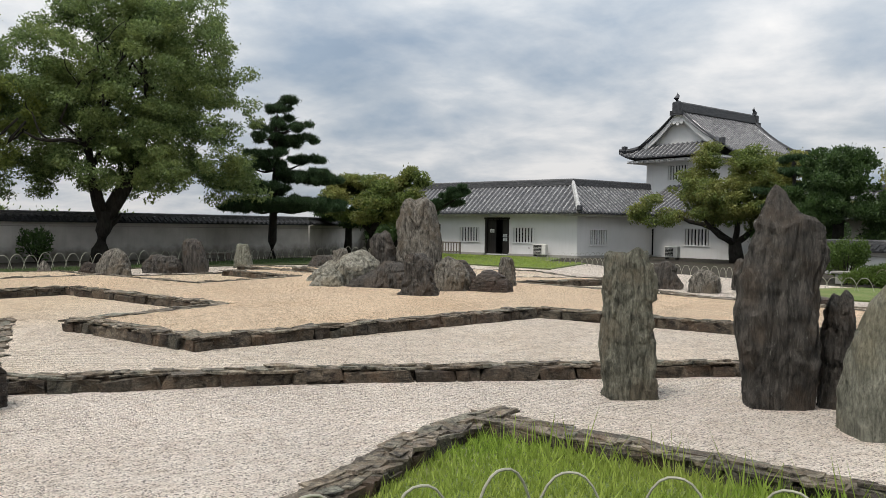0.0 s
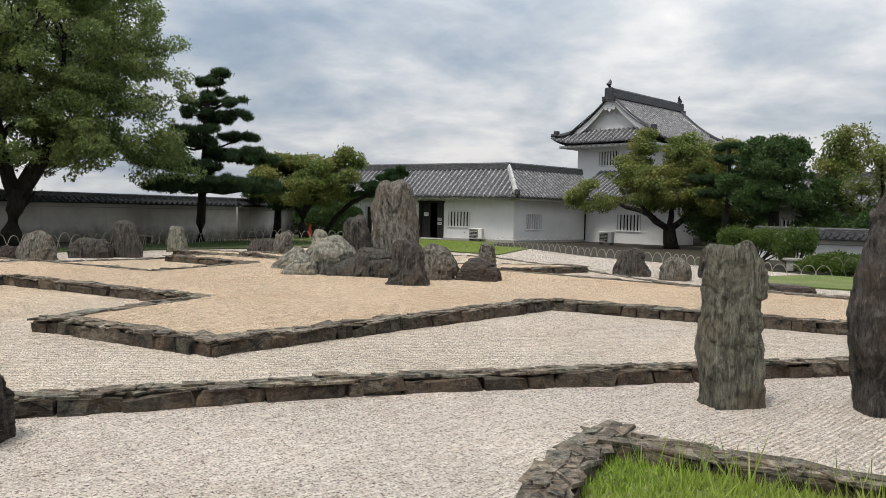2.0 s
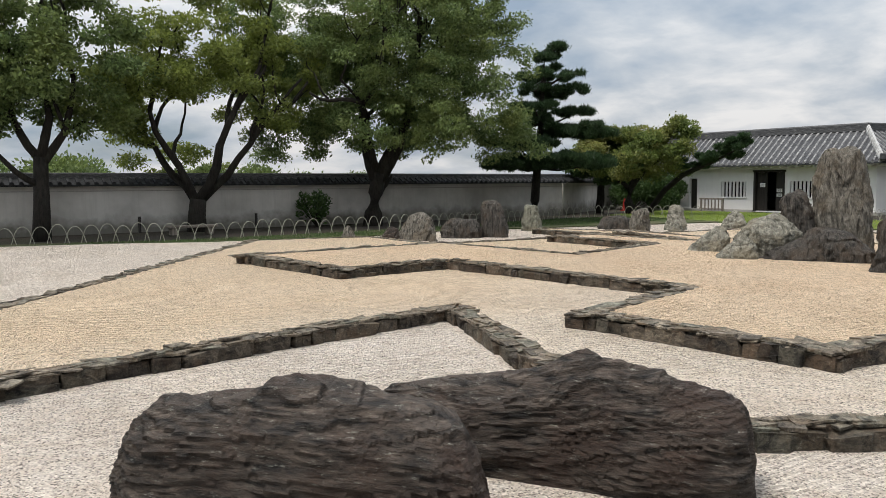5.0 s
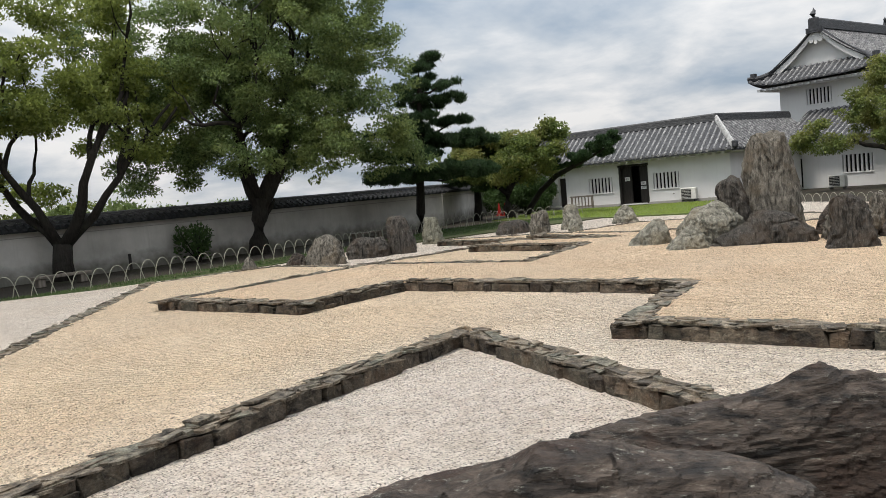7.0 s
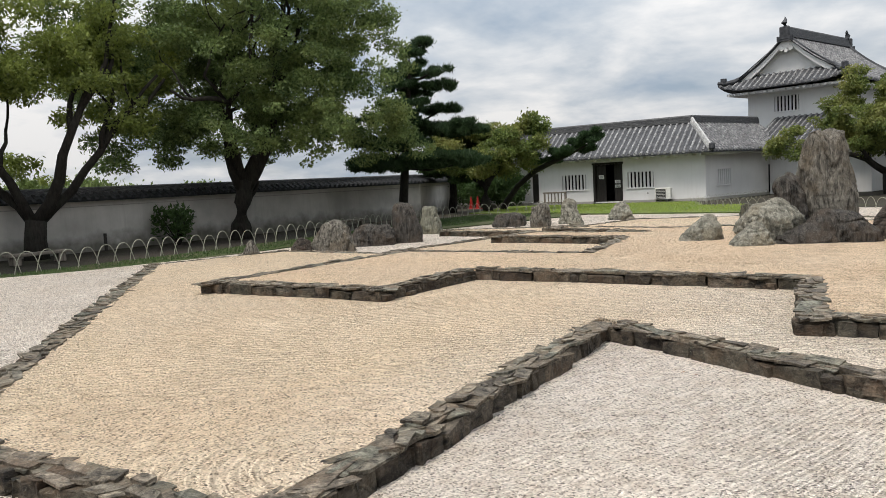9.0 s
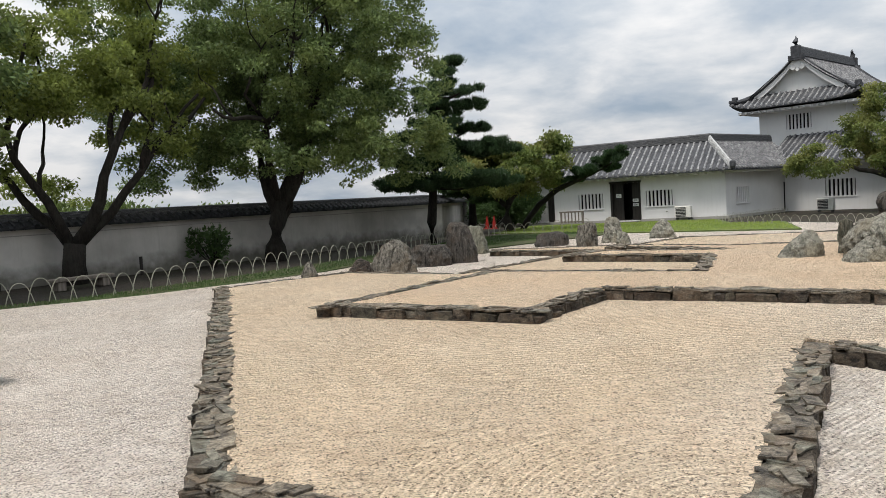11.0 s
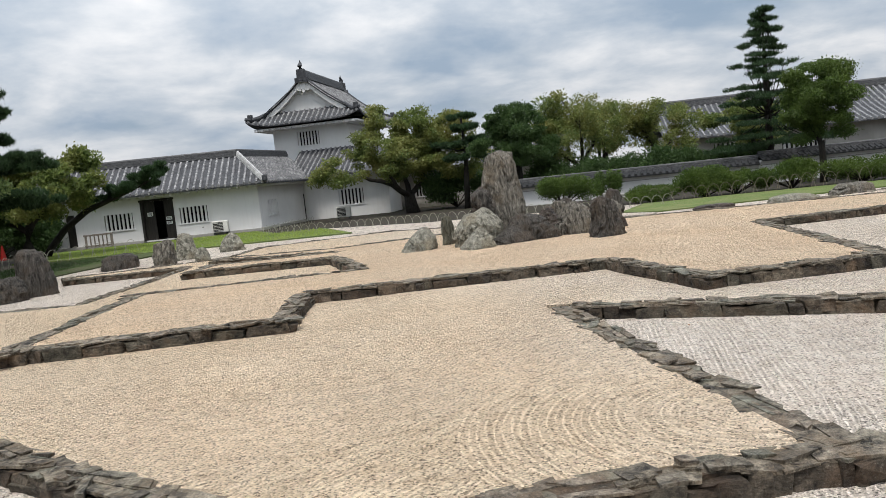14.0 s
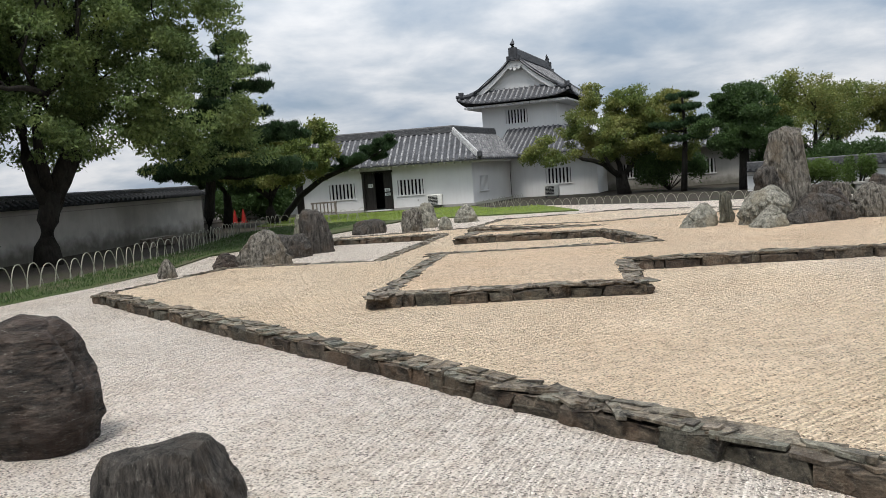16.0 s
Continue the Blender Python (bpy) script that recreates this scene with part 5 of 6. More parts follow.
def grow(bm, p, d, length, rad, depth, r, tips, bend=0.35, spread=0.7, up=0.25, kids=3, keep=None):
    pts, dd = limb_path(p, d, length, r, bend, 5, up)
    n = len(pts)
    if depth <= 1 and keep and not keep(pts[-1]):
        return
    tube(pts, [rad * (1 - 0.55 * i / (n - 1)) for i in range(n)], 8 if depth > 1 else 5, bm)
    if depth <= 2:
        tips.extend(pts[2:] if depth else pts[1:])
    if depth == 0:
        return
    for k in range(kids):
        i = n - 1 if k == 0 else r.randint(2, n - 1)
        a = Vector((r.uniform(-1, 1), r.uniform(-1, 1), r.uniform(-0.3, 0.8)))
        nd = (dd * (1 - spread * 0.5) + a * spread).normalized()
        grow(bm, pts[i], nd, length * r.uniform(0.6, 0.82), rad * (0.5 if k else 0.52), depth - 1, r, tips, bend, spread, up, kids, keep)


def tree(label, x, y, trunk, limbs, clumps, leaf, leaves, size, seed, material=None, name="tree", z=0.0, droop=0.2, twig=2, gaps=-0.15):
    """trunk: (points, radii); limbs: list of (start, direction, length, radius); clumps: crown outline as ellipsoids that the leaves fill along the twigs."""
    r = random.Random(seed)
    root = empty(name, Matrix.Translation((x, y, z)), label, "tree")
    bm = tube(trunk[0], trunk[1], 12)
    tips = []
    for st, dr, ln, rd in limbs:
        grow(bm, st, dr, ln, rd, twig, r, tips, keep=lambda t: any(((t.x - c[0]) / c[3]) ** 2 + ((t.y - c[1]) / c[4]) ** 2 + ((t.z - c[2]) / c[5]) ** 2 < 1.0 for c in clumps))
    part("trunk", bm, M_BARK, root, "", True)
    cs = []
    for c in clumps:
        cx_, cy_, cz_, rx, ry, rz = c
        n = max(10, int(rx * ry * rz * 6.5))
        for _ in range(n):
            while True:
                u = Vector((r.uniform(-1, 1), r.uniform(-1, 1), r.uniform(-1, 1)))
                if 0.3 < u.length < 1 and noise.noise(Vector((cx_ + u.x * rx, cy_ + u.y * ry, cz_ + u.z * rz)) * 0.9 + Vector((seed, 0, 0))) > gaps:
                    break
            k = r.uniform(0.28, 0.66)
            cs.append((cx_ + u.x * rx, cy_ + u.y * ry, cz_ + u.z * rz, 0.95 * k, 0.95 * k, 0.55 * k))
    inside = [t for t in tips if any(((t.x - c[0]) / c[3]) ** 2 + ((t.y - c[1]) / c[4]) ** 2 + ((t.z - c[2]) / c[5]) ** 2 < 1.1 for c in clumps)]
    for t in inside[:: max(1, len(inside) // 60)]:
        cs.append((t.x, t.y, t.z, 0.45, 0.45, 0.32))
    me = crown_mesh(cs, leaves, size, seed, droop=droop)
    me.materials.append(leaf)
    cr_ = new("crown", me)
    cr_.parent = root
    return root


# broad evergreen by the west wall
tree("large evergreen tree with a dark leaning forked trunk", -6.5, -20.3,
     ([(0, 0, -0.1), (0.02, 0, 0.5), (0.1, 0.05, 1.2), (0.3, 0.1, 2.0)], [0.42, 0.33, 0.28, 0.26]),
     [((0.25, 0.1, 1.7), (0.6, 0.55, 0.8), 3.6, 0.24), ((0.2, 0.05, 1.6), (-0.35, -0.3, 0.9), 3.6, 0.22), ((0.3, 0.1, 2.0), (0.1, 0.1, 1), 4.2, 0.22),
      ((0.2, 0.1, 1.9), (0.2, -0.6, 0.8), 3.4, 0.17), ((0.05, 0, 1.0), (0.75, 0.6, 0.45), 1.0, 0.17)],
     [(1.2, 0.8, 7.2, 4.4, 4.3, 3.2), (3.9, 1.6, 5.2, 2.0, 2.3, 2.4), (-1.6, -1.8, 5.2, 2.6, 2.4, 2.0), (1.4, 0.8, 9.8, 3.2, 3.2, 1.6), (4.4, 2.6, 3.2, 1.8, 1.8, 0.8), (-3.6, -1.8, 7.0, 2.5, 2.5, 2.6), (-1.4, -2.4, 3.6, 1.6, 1.8, 0.9), (1.8, -0.5, 4.0, 1.8, 1.8, 0.9), (1.0, 0.6, 3.7, 4.3, 4.1, 1.0), (-2.4, -2.2, 2.9, 1.4, 1.4, 0.6), (3.0, 0.0, 2.9, 1.6, 1.6, 0.55)],
     M_LEAF, 230000, 0.115, 11, twig=3, gaps=0.05)
tree("spreading tree with several dark crooked trunks and yellowing leaves", -8.4, -26.6,
     ([(0, 0, -0.1), (0.0, 0, 0.5), (0.05, 0.05, 1.1)], [0.36, 0.3, 0.28]),
     [((0, 0, 1.0), (-0.4, -0.45, 0.7), 3.0, 0.17), ((0.05, 0.05, 1.0), (0.25, 0.5, 0.85), 3.6, 0.2), ((0, 0, 0.9), (0.55, 0.75, 0.6), 3.6, 0.17), ((0, 0, 1.0), (0.1, -0.1, 1), 3.4, 0.16)],
     [(0.2, 0.5, 6.3, 2.6, 3.2, 0.9), (0.6, 2.8, 5.6, 1.7, 1.7, 0.9), (-0.3, -2.4, 5.0, 1.7, 1.7, 0.8), (0.5, 0.4, 8.4, 2.4, 2.6, 0.9), (-2.5, 0.5, 2.4, 1.3, 2.5, 0.8), (0.6, -0.6, 4.9, 1.0, 1.0, 0.5),
      (-1.6, -1.7, 3.5, 1.4, 1.4, 0.6), (-0.9, -1.6, 4.5, 1.3, 1.3, 0.5), (1.5, 1.6, 3.9, 1.2, 1.3, 0.5), (1.2, 1.4, 4.9, 1.4, 1.4, 0.5), (-1.2, 0.6, 5.4, 1.5, 1.5, 0.6)],
     M_LEAFY, 62000, 0.13, 12, twig=3, gaps=0.05)
tree("evergreen tree with a crooked trunk by the wall", -7.8, -31.8,
     ([(0, 0, -0.1), (0.0, 0.05, 1.0), (-0.05, 0.1, 2.4)], [0.27, 0.22, 0.19]),
     [((0, 0.1, 2.2), (0.3, 0.6, 0.8), 2.8, 0.14), ((0, 0.1, 2.3), (-0.3, -0.6, 0.7), 2.8, 0.14), ((0, 0, 1.6), (0.2, -0.8, 0.4), 1.8, 0.1), ((0, 0.1, 2.4), (0, 0, 1), 3, 0.15)],
     [(0, 0.2, 5.4, 2.7, 2.9, 2.2), (0, 0.0, 8.2, 2.6, 3.0, 1.8), (0.3, 1.9, 4.6, 1.2, 1.2, 1.4), (-0.5, -3.5, 6.5, 2.5, 3, 2.5), (0.2, 1.3, 3.5, 1.3, 1.4, 0.7), (0.1, -1.2, 3.7, 1.4, 1.4, 0.8)],
     M_LEAF, 70000, 0.135, 13, twig=3, gaps=0.05)
tree("cherry tree with thin yellow-green leaves beside the gallery", -3.4, -6.4,
     ([(0, 0, -0.1), (-0.2, 0.0, 0.6), (-0.1, 0, 1.3)], [0.26, 0.22, 0.2]),
     [((-0.1, 0, 1.2), (0.7, 0.2, 0.7), 2.4, 0.13), ((-0.1, 0, 1.2), (-0.6, -0.3, 0.7), 2.4, 0.13), ((-0.1, 0, 1.3), (0.1, 0.3, 1), 2.4, 0.13)],
     [(0.6, 0, 2.9, 2.6, 2.2, 1.2), (1.7, 0.3, 3.6, 1.6, 1.5, 0.9), (-1.2, -0.4, 3.0, 1.8, 1.6, 1.2)], M_LEAFC, 40000, 0.15, 14, gaps=0.04)
tree("shaded dark evergreen tree beside the gallery", -5.9, -5.4,
     ([(0, 0, -0.1), (0.1, 0.0, 0.8), (0.1, 0, 1.6)], [0.24, 0.2, 0.17]),
     [((0.1, 0, 1.5), (0.6, 0.2, 0.7), 2.0, 0.11), ((0.1, 0, 1.5), (-0.6, -0.3, 0.7), 2.0, 0.11)],
     [(0.4, -0.4, 2.5, 2.0, 1.9, 1.2), (1.6, -0.6, 1.9, 1.6, 1.4, 0.8)], M_LEAFD, 26000, 0.15, 15)
tree("wide cherry tree with yellow-green leaves before the tower", 13.8, -0.3,
     ([(0, 0, -0.1), (-0.1, 0, 0.5), (-0.15, 0, 1.0)], [0.4, 0.33, 0.28]),
     [((-0.15, 0, 0.9), (-0.8, -0.2, 0.6), 3.0, 0.17), ((-0.15, 0, 0.9), (0.7, 0.1, 0.7), 2.8, 0.17), ((-0.15, 0, 1.0), (0, 0.3, 1), 3.0, 0.16), ((-0.15, 0, 0.9), (-0.2, -0.8, 0.6), 2.6, 0.14)],
     [(-0.3, 0, 3.0, 3.2, 2.6, 1.1), (-3.6, 0.3, 2.5, 1.9, 1.6, 0.8), (2.6, 0, 2.8, 2.2, 1.8, 1.1), (0.6, 0.4, 4.5, 2.0, 1.9, 1.0), (-1.8, 0.2, 3.7, 1.8, 1.6, 0.9), (2.8, 0.4, 4.2, 1.4, 1.4, 0.9), (1.6, -0.6, 2.0, 2.4, 1.6, 0.5), (-1.6, 0.2, 5.2, 0.7, 0.7, 0.6)],
     M_LEAFC, 64000, 0.14, 16, gaps=0.08, droop=0.4)
tree("dense dark green round tree beside the wall", 18.4, -5.0,
     ([(0, 0, -0.1), (0, 0, 0.9), (0, 0, 1.8)], [0.3, 0.24, 0.2]),
     [((0, 0, 1.5), (-0.5, 0, 0.9), 2.4, 0.12), ((0, 0, 1.5), (0.5, 0.1, 0.9), 2.4, 0.12), ((0, 0, 1.7), (0, 0, 1), 2.6, 0.12)],
     [(0, 0, 3.0, 2.0, 2.0, 1.7), (0, 0, 4.1, 1.3, 1.3, 0.9)], M_LEAFD, 62000, 0.12, 17, droop=-0.8)
for i, (tx, ty, th, s) in enumerate(((22.3, -3.6, 5.6, 1.0), (27.0, -3.0, 4.9, 0.95), (25.0, 0.0, 5.8, 1.0), (30.5, -6.2, 4.2, 0.7))):
    tree("cherry tree with sparse yellowing leaves behind the wall", tx, ty,
         ([(0, 0, -0.1), (0.05, 0, 0.8), (0, 0, 1.6)], [0.24, 0.2, 0.16]),
         [((0, 0, 1.4), (-0.6, 0, 0.8), 2.4, 0.11), ((0, 0, 1.4), (0.6, 0.1, 0.8), 2.4, 0.11), ((0, 0, 1.6), (0, 0.1, 1), 2.6, 0.11)],
         [(0, 0, th * 0.58, 2.5 * s, 2.2 * s, th * 0.24), (-0.7, 0.2, th * 0.82, 1.3 * s, 1.3 * s, th * 0.15), (1.1, -0.2, th * 0.74, 1.2 * s, 1.1 * s, th * 0.13), (-1.9, 0, th * 0.68, 1.0 * s, 1.0 * s, th * 0.1)], M_LEAFC, 20000, 0.12, 18 + i, gaps=0.12)


def pine(label, x, y, trunk, pads, seed, needles, name="pine_tree", size=0.2, branches=True, limb=0.07):
    r = random.Random(seed)
    root = empty(name, Matrix.Translation((x, y, 0)), label, "tree")
    bm = tube(trunk[0], trunk[1], 10)
    cs = []
    for px, py, pz, rx, ry, rz in pads:
        if branches:
            near = min((Vector(q) for q in trunk[0]), key=lambda q: abs(q.z - (pz - 0.25)))
            e = Vector((px, py, pz - rz * 0.3))
            mid = (near + e) / 2 + Vector((0, 0, -0.12))
            tube([near, mid, e], [limb, limb * 0.7, limb * 0.3], 6, bm)
        for _ in range(max(5, int(rx * ry * 14))):
            a, q = r.uniform(0, 6.283), math.sqrt(r.random())
            cs.append((px + rx * q * math.cos(a), py + ry * q * math.sin(a), pz + r.uniform(-0.3, 0.5) * rz * (1.2 - q), 0.26, 0.26, 0.5 * rz * 0.6))
    part("trunk", bm, M_BARK, root, "", True)
    me = crown_mesh(cs, needles, size, seed, True)
    me.materials.append(M_NEEDLE)
    cr_ = new("crown", me)
    cr_.parent = root
    return root


pads = []
prng = random.Random(5)
for i, (pz, rr) in enumerate(((2.2, 2.2), (2.7, 2.3), (3.3, 2.1), (3.9, 1.8), (4.5, 1.55), (5.1, 1.3), (5.7, 1.1), (6.3, 0.8), (6.75, 0.55))):
    for k in range(3 if i < 7 else 2):
        a = i * 1.3 + k * 2.1 + prng.uniform(-0.4, 0.4)
        q = rr * (0.62 if i < 8 else 0.2)
        pads.append((0.7 + 0.14 * pz + 1.15 * q * math.cos(a), -0.3 - 0.1 * pz + 1.15 * q * math.sin(a), pz + prng.uniform(-0.25, 0.25), rr * prng.uniform(0.5, 0.75), rr * prng.uniform(0.5, 0.75), 0.42))
pine("tall dark pine with flat cloud-like pads of needles", -4.3, -13.0,
     ([(0, 0, -0.1), (0.05, -0.05, 0.8), (0.35, -0.3, 2.2), (0.85, -0.7, 4.0), (1.2, -1.1, 5.6), (1.35, -1.1, 6.9)], [0.26, 0.2, 0.17, 0.13, 0.09, 0.03]), pads, 31, 120000, size=0.26)
pine("leaning pine with a bare curved trunk before the gallery", -3.5, -4.6,
     ([(0, 0, -0.1), (0.3, -0.1, 0.4), (1.1, -0.4, 1.2), (2.2, -0.8, 1.9), (3.4, -1.2, 2.3), (4.6, -1.7, 2.7), (5.3, -1.9, 3.0)], [0.17, 0.15, 0.14, 0.13, 0.1, 0.06, 0.03]),
     [(3.3, -1.2, 2.55, 0.9, 0.8, 0.45), (4.2, -1.5, 2.75, 1.0, 0.8, 0.5), (5.0, -1.8, 3.05, 0.75, 0.65, 0.45), (5.5, -1.95, 3.35, 0.45, 0.45, 0.4), (2.6, -0.9, 2.3, 0.7, 0.7, 0.35)], 32, 30000, branches=False)
# conifers by the eastern wall
pads = []
for i in range(16):
    pz = 1.9 + i * 0.37
    rr = max(0.3, 2.9 - i * 0.165) * prng.uniform(0.55, 1.15)
    for k in range(4):
        a = i * 2.4 + k * 1.57
        pads.append((rr * 0.55 * math.cos(a), rr * 0.55 * math.sin(a), pz + prng.uniform(-0.25, 0.25) - 0.06 * rr, rr * 0.42, rr * 0.34, 0.2))
pine("dark layered conifer with level branches", 28.9, -9.8, ([(0, 0, -0.1), (0, 0, 3), (0, 0, 7.7)], [0.2, 0.14, 0.02]), pads, 33, 44000, "conifer", 0.24, limb=0.035)
tree("clipped cone-shaped dense green tree on a bare trunk", 27.6, -14.9,
     ([(0, 0, -0.1), (0.05, 0, 0.8), (0, 0, 1.6)], [0.15, 0.13, 0.12]), [((0, 0, 1.4), (0, 0, 1), 1.6, 0.1)],
     [(0, 0, 2.4, 1.5, 1.5, 0.9), (0, 0, 3.3, 1.35, 1.35, 0.9), (0, 0, 4.2, 0.95, 0.95, 0.8)], M_HEDGE, 90000, 0.085, 40, droop=0.9)
tree("tall green tree at the garden corner", 32.4, -17.2,
     ([(0, 0, -0.1), (0.05, 0, 1.2), (0, 0, 2.4)], [0.25, 0.2, 0.18]), [((0, 0, 2.0), (0.4, 0, 1), 2.6, 0.12), ((0, 0, 2.0), (-0.5, 0.2, 1), 2.6, 0.12)],
     [(0.2, 0, 4.4, 2.0, 2.0, 1.8), (-0.2, 0, 6.0, 1.6, 1.6, 1.0)], M_LEAF, 20000, 0.16, 41)


def shrub(label, x, y, w, d, h, seed, count, material=None, size=0.07, z=0.0):
    root = empty("shrub", Matrix.Translation((x, y, z)), label, "shrub")
    r = random.Random(seed)
    bm = bmesh.new()
    cs = []
    for _ in range(14):
        u = Vector((r.uniform(-0.5, 0.5) * w, r.uniform(-0.5, 0.5) * d, h * r.uniform(0.3, 0.8)))
        tube([(0, 0, -0.03), u * 0.6, u], [0.03, 0.02, 0.008], 5, bm)
        cs.append((u.x, u.y, min(u.z, h * 0.72), w * 0.22, d * 0.22, h * 0.28))
    part("branch_frame", bm, M_BARK, root)
    me = crown_mesh(cs, count, size, seed, droop=-0.4)
    me.materials.append(material or M_HEDGE)
    ob = new("foliage", me)
    ob.parent = root
    return root


for i, (x, y, w, d, h) in enumerate(((18.0, -11.9, 1.9, 1.6, 1.3), (19.2, -13.6, 1.0, 0.9, 1.35), (20.5, -14.8, 2.0, 1.3, 0.65), (22.3, -15.3, 1.8, 1.5, 1.15), (23.3, -15.7, 1.8, 1.4, 0.95), (25.2, -16.3, 1.6, 1.4, 1.1), (27.6, -17.0, 2.4, 1.5, 0.9), (29.8, -17.2, 2.6, 1.5, 1.1))):
    shrub("rounded clipped green hedge shrub by the white wall", x, y, w, d, h, 50 + i, 16000 if w > 1.5 else 6000)
shrub("leggy dark shrub in front of the weathered wall", -7.35, -22.3, 1.4, 1.2, 1.35, 70, 900, M_LEAFD, 0.16)

for i, (x, y, w, h) in enumerate(((16.4, 0.6, 3.0, 2.2), (20.4, -4.4, 3.2, 2.3), (23.0, -5.6, 3.2, 2.0), (25.6, -6.6, 3.2, 2.2), (28.6, -7.6, 3.0, 2.0))):
    shrub("dense dark evergreen bush behind the wall", x, y, w, 2.2, h, 80 + i, 14000, M_LEAFD, 0.13)
pine("small dark garden pine with rounded needle pads", 16.3, -2.4, ([(0, 0, -0.1), (0.1, 0, 1.5), (0.2, 0, 3.0), (0.1, 0, 4.6)], [0.17, 0.14, 0.1, 0.04]),
     [(-0.7, 0, 3.3, 0.9, 0.8, 0.35), (0.9, 0.1, 3.5, 0.9, 0.8, 0.35), (0.1, -0.3, 4.1, 1.0, 0.9, 0.35), (0.2, 0.2, 4.7, 0.8, 0.7, 0.35), (0.0, -0.6, 2.6, 1.0, 0.8, 0.35)], 34, 22000, size=0.24)

for i, (x, y, w, h) in enumerate(((-13.5, -22.5, 4.5, 2.5), (-15.0, -29.0, 5.0, 2.8), (-14.5, -35.0, 5.0, 2.8), (-17.0, -16.0, 6.0, 2.2))):
    shrub("dense green trees showing above the west wall", x, y, w, w * 0.9, h, 90 + i, 16000, M_LEAF, 0.18)

# added bushes: their dark leaves stand in for shadow on the gallery's west end
for i, (x, y, w, h) in enumerate(((-6.9, -0.3, 3.4, 2.4), (-4.9, -0.5, 2.2, 2.0))):
    shrub("dark bush added to darken the shaded gallery end", x, y, w, 1.3, h, 96 + i, 16000, M_LEAFD, 0.13)

# ---------------------------------------------------------------- hoop fences


def hoop_fence(label, pts, step=0.4, w=0.55, h=0.5, z=0.03, material=None, gauge=0.008):
    """A low fence of overlapping bent rods set along a line of points."""
    root = empty("hoop_fence", Matrix.Identity(4), label, "fence", "hoop fences")
    n = 10
    prof = [(w * (t / n - 0.5), h * (1 - abs(2 * t / n - 1) ** 2.6)) for t in range(n + 1)]
    bm = tube([(x, 0, zz) for x, zz in prof], gauge, 6)
    me = bpy.data.meshes.new("hoop")
    bm.to_mesh(me)
    bm.free()
    me.materials.append(material or M_HOOP)
    r = random.Random(len(pts) * 3 + 1)
    for a, b in zip(pts, pts[1:]):
        a, b = Vector((*a, z)), Vector((*b, z))
        d = b - a
        cnt = max(1, int(d.length / step))
        for i in range(cnt):
            ob = new("hoop", me)
            ob.parent = root
            ob.matrix_local = Matrix.Translation(a + d * ((i + 0.5) / cnt) + Vector((0, 0, -0.02))) @ Matrix.Rotation(math.atan2(d.y, d.x) + r.uniform(-0.12, 0.12), 4, "Z") @ Matrix.Diagonal((1, 1, r.uniform(0.9, 1.08), 1))
    return root


hoop_fence("low fence of pale bent rods along the west lawn", [(-7.9, -36.4), (-5.5, -31.5), (-4.15, -29.5), (-3.9, -27.6), (-3.4, -25.2), (-3.2, -22.9), (-3.0, -19.8), (-3.3, -12.6), (-2.5, -9.4), (1.0, -8.2)], gauge=0.011)
hoop_fence("low fence of pale bent rods before the gallery", [(6.3, -6.6), (7.6, -8.2), (9.6, -9.4), (12.8, -12.0), (15.6, -13.6), (18.6, -16.8), (20.0, -17.2)], 0.36, 0.46, 0.34)
hoop_fence("low fence of pale bent rods before the gallery", [(5.9, -6.2), (6.8, -3.0), (8.5, 0.8)], 0.36, 0.46, 0.34)
hoop_fence("low fence of pale bent rods along the hedge", [(20.0, -15.4), (22.6, -16.6), (26.5, -17.6), (31, -18.2)], material=M_HOOPD)
hoop_fence("low fence of pale bent rods round the near lawn", [(18.05, -36.75), (18.75, -35.85), (18.95, -35.5), (19.28, -35.28), (20.0, -35.08), (22.8, -34.95)], 0.385, 0.42, 0.31, -0.1)

# ---------------------------------------------------------------- small things


def ac_unit(x, y, yaw, z=0.1):
    root = empty("air_conditioner", pose(x, y, z, 0, 0, yaw), "cream outdoor air conditioner unit with a dark grille", "air conditioner")
    part("casing", box(-0.4, -0.15, 0, 0.4, 0.15, 0.58, bevel=0.02), M_AC, root)
    part("grille", box(-0.34, -0.165, 0.06, 0.16, -0.152, 0.52), M_METAL, root)
    for k in range(6):
        part("grille_bar", box(-0.33, -0.175, 0.09 + 0.075 * k, 0.15, -0.166, 0.105 + 0.075 * k), M_AC, root)
    part("foot", box(-0.35, -0.14, -0.1, -0.28, 0.14, 0.0), M_METAL, root)
    part("foot", box(0.28, -0.14, -0.1, 0.35, 0.14, 0.0), M_METAL, root)


def on_g1(s, y, z=0.0):
    return g1.matrix_world @ Vector((s, y, z))


p = on_g1(13.0, -0.4)
ac_unit(p.x, p.y, -7.4, 0.12)
p = on_g1(7.0, -0.55)
rack = empty("wooden_rack", pose(p.x, p.y, 0.0, 0, 0, -7.4), "small weathered wooden rail stand by the wall", "rack")
for k in range(7):
    part("slat", box(-0.62 + 0.2 * k, -0.03, 0.05, -0.56 + 0.2 * k, 0.0, 0.62), M_WOOD, rack)
part("rail", box(-0.7, -0.06, 0.62, 0.72, 0.03, 0.7), M_WOOD, rack)
part("rail", box(-0.7, -0.06, 0.1, 0.72, -0.032, 0.16), M_WOOD, rack)
for dx in (-0.66, 0.64):
    part("leg", box(dx, -0.05, -0.02, dx + 0.06, 0.02, 0.62), M_WOOD, rack)
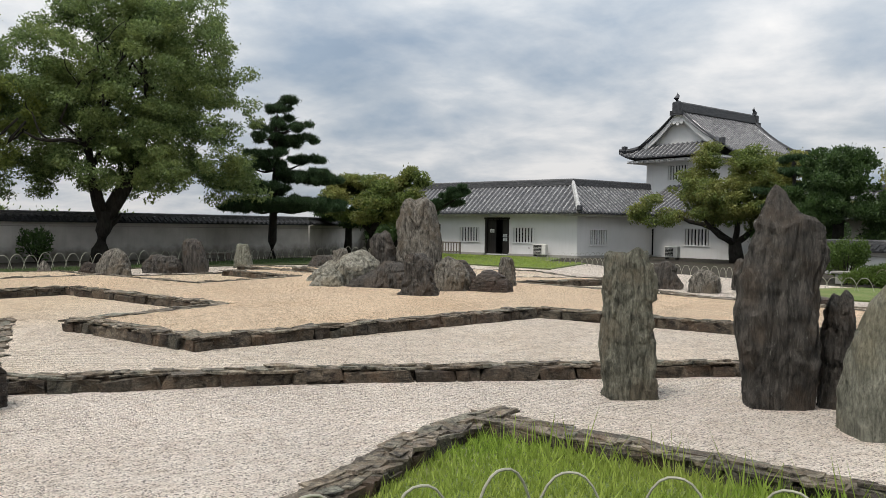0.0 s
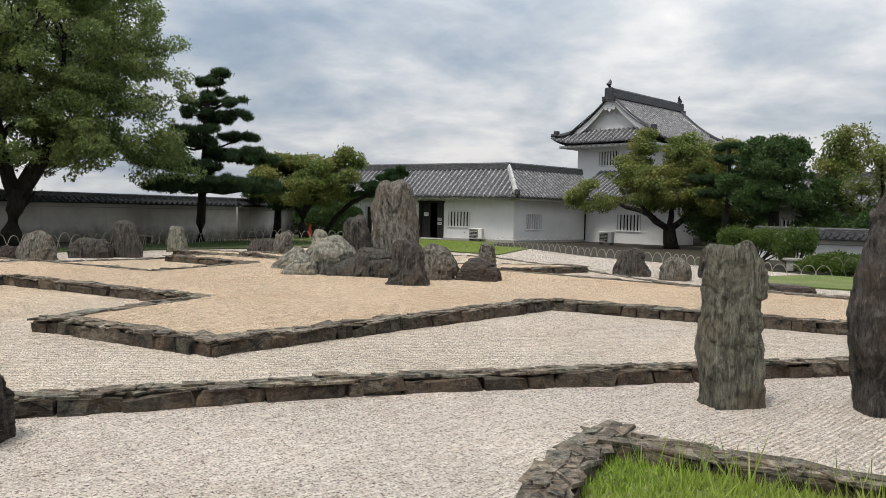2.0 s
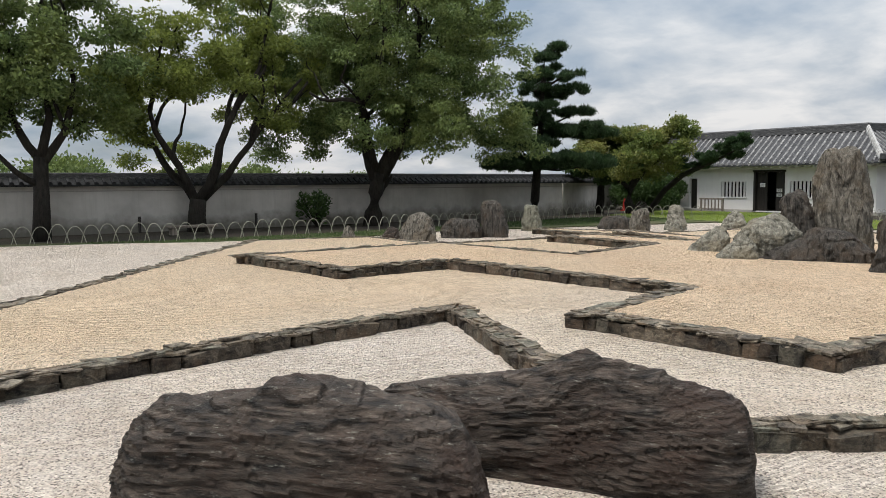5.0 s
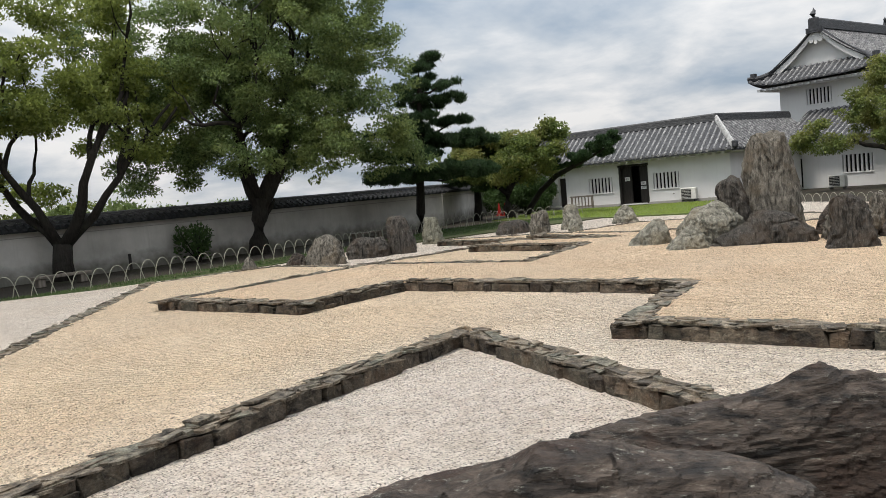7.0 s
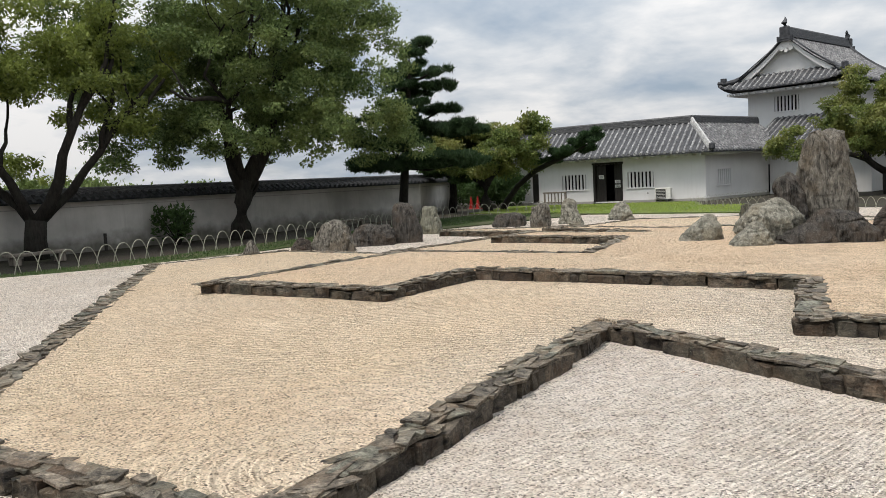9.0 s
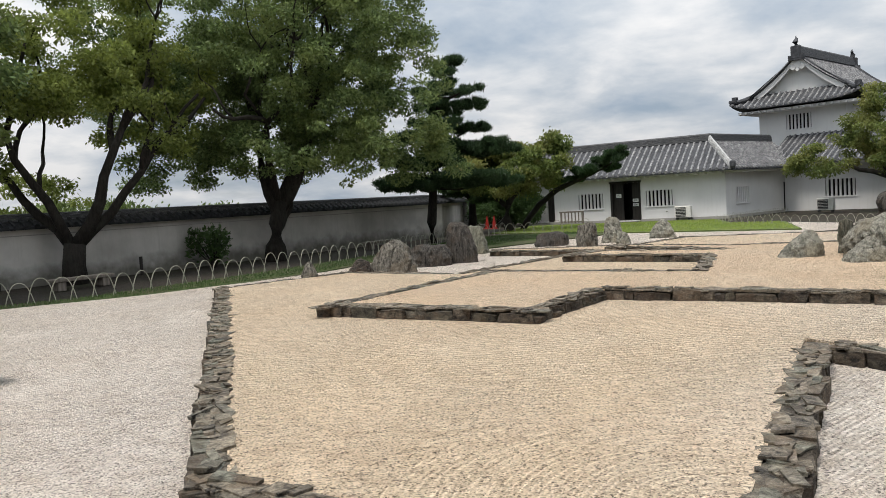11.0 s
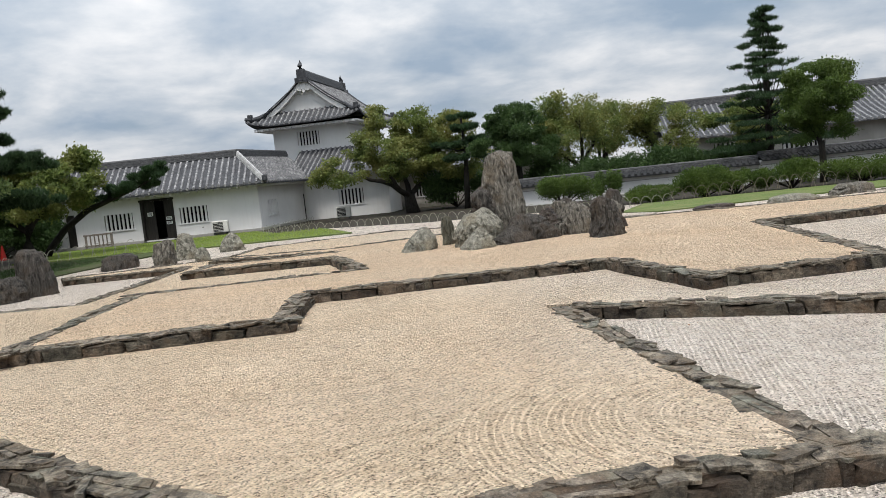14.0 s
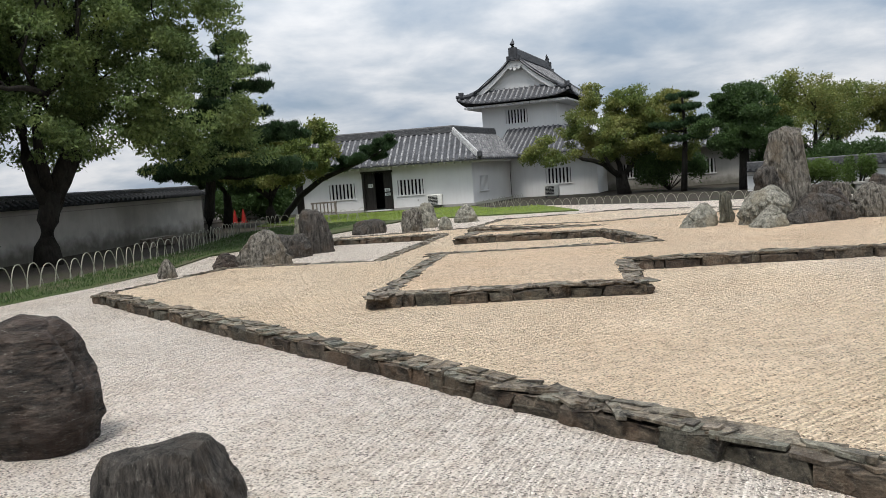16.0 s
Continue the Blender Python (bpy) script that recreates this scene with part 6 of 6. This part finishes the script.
for dx, dy in ((-6.6, -1.7), (-6.1, -1.9)):
    cone = empty("traffic_cone", pose(dx, dy, -0.02), "red plastic traffic cone", "traffic cone")
    part("base", box(-0.18, -0.18, 0, 0.18, 0.18, 0.04, bevel=0.01), M_RED, cone)
    part("body", tube([(0, 0, 0.04), (0, 0, 0.7)], [0.14, 0.03], 12), M_RED, cone)


def bench(x, y, yaw, L=1.6, h=0.38, label="pale stone bench on two block legs", stone=None):
    root = empty("bench", pose(x, y, 0.0, 0, 0, yaw), label, "bench")
    part("seat", box(-L / 2, -0.2, h - 0.08, L / 2, 0.2, h, bevel=0.015), stone or M_BENCH, root)
    for s in (-1, 1):
        part("leg", box(s * L * 0.36 - 0.1, -0.16, 0.0, s * L * 0.36 + 0.1, 0.16, h - 0.081, bevel=0.01), stone or M_BENCH, root)


bench(-6.9, -27.6, 80, 1.6, 0.3, "low weathered wooden bench by the wall", M_WOOD)
bench(-5.2, -15.6, 78, 1.6, 0.3, "low weathered wooden bench by the wall", M_WOOD)
bench(19.6, -14.0, -15, 1.5)
post = empty("stone_post", pose(17.26, -18.2, 0.0, 0, 0, 10), "pale square stone post on the lawn edge", "post")
part("shaft", box(-0.17, -0.15, 0, 0.17, 0.15, 0.68, bevel=0.03), M_BENCH, post)
for x, y in ((-7.6, -16.6), (-7.1, -14.4), (-8.5, -24.2), (-9.3, -28.2)):
    ob = empty("garden_stake", pose(x, y, -0.02), "short dark wooden stake by the wall", "stake")
    part("shaft", tube([(0, 0, 0), (0, 0, 0.55)], 0.05, 8), M_DWOOD, ob)
ac_unit(10.2, 1.6, -21, 0.1)

# grass blades of the near lawn
def blades(name, poly, count, lo, hi, z, seed, label, material=None):
    r = np.random.RandomState(seed)
    P = np.array(poly)
    pts = []
    while len(pts) < count:
        q = r.uniform(P.min(0), P.max(0), (count, 2))
        inside = np.zeros(len(q), bool)
        j = len(P) - 1
        for i in range(len(P)):
            c = ((P[i, 1] > q[:, 1]) != (P[j, 1] > q[:, 1])) & (q[:, 0] < (P[j, 0] - P[i, 0]) * (q[:, 1] - P[i, 1]) / (P[j, 1] - P[i, 1] + 1e-9) + P[i, 0])
            inside ^= c
            j = i
        pts.extend(q[inside])
    q = np.array(pts[:count])
    h = r.uniform(lo, hi, count) * (0.6 + 0.8 * r.rand(count) ** 3)
    a = r.uniform(0, 6.283, count)
    w = 0.006 + 0.004 * r.rand(count)
    lean = r.normal(size=(count, 2)) * 0.35 * h[:, None]
    base = np.c_[q, np.full(count, z)]
    sx = np.c_[np.cos(a) * w, np.sin(a) * w, np.zeros(count)]
    tip = base + np.c_[lean, h]
    v = np.stack([base - sx, base + sx, tip], 1).reshape(-1, 3)
    me = bpy.data.meshes.new(name)
    me.from_pydata(v.tolist(), [], np.arange(count * 3).reshape(-1, 3).tolist())
    me.materials.append(material or M_BLADE)
    tagged(new(name, me), label, "grass", kind="stuff")


GIN = inset(GI, 0.26)
blades("grass", GIN, 90000, 0.03, 0.10, -0.105, 3, "bright green uneven grass behind the kerb")
blades("tall_grass", [(18.1, -34.1), (18.0, -34.5), (20.7, -34.7), (20.7, -34.35)], 260, 0.14, 0.36, -0.105, 4, "tall grass stems along the kerb")
blades("grass", [(3.2, -11.0), (9.3, -12.5), (8.5, -7.2), (6.4, -6.6), (5.4, -2.6), (-4.0, -1.5), (-3.6, -7.2)], 26000, 0.04, 0.09, 0.03, 5, "mown grass before the gallery")
# the dark leaf colour gives these blades the shade of the trees
blades("grass", [(-1.7, -21.4), (-1.75, -24.5), (-2.3, -27.0), (-3.2, -29.4), (-5.0, -31.7), (-5.6, -31.4), (-4.3, -29.3), (-3.9, -27.3), (-3.5, -24.5), (-3.2, -20.0), (-3.4, -12.5), (-2.5, -9.8), (1.5, -9.5)], 16000, 0.04, 0.09, 0.025, 6, "thin grass strip along the garden", M_LEAFD)

# fallen leaves in the corner of the kerbs
r = random.Random(9)
bm = bmesh.new()
for k in range(900):
    if k < 70:
        t = r.random() ** 2.5
        x, y, z = 10.2 + t * 0.9 + r.uniform(-0.05, 0.05), -33.75 + r.uniform(-0.3, 0.0) - t * 0.65, 0.012
    elif k < 120:
        x, y, z = 11.4 + r.gauss(0, 0.25), -30.9 + r.gauss(0, 0.1), Z1 - 0.008
    else:
        x, y, z = r.uniform(-1, 12), r.uniform(-38, -30), 0.0
        z = 0.15
        if not (x < 9.5 and y > -37 + 0 and y < -33 and x > 4 + (-33 - y)):
            continue
        z = Z1 - 0.008
    a, s = r.uniform(0, 6.28), r.uniform(0.018, 0.035)
    vs = [bm.verts.new((x + s * math.cos(a + q) * k2, y + s * math.sin(a + q) * k2, z + r.uniform(0, 0.012))) for q, k2 in ((0, 1), (1.6, 0.6), (3.14, 1), (4.7, 0.6))]
    bm.faces.new(vs)
tagged(mesh_ob("fallen_leaves", bm, M_LEAFRED), "scattered dry red and brown leaves on the gravel", "leaves", kind="stuff")
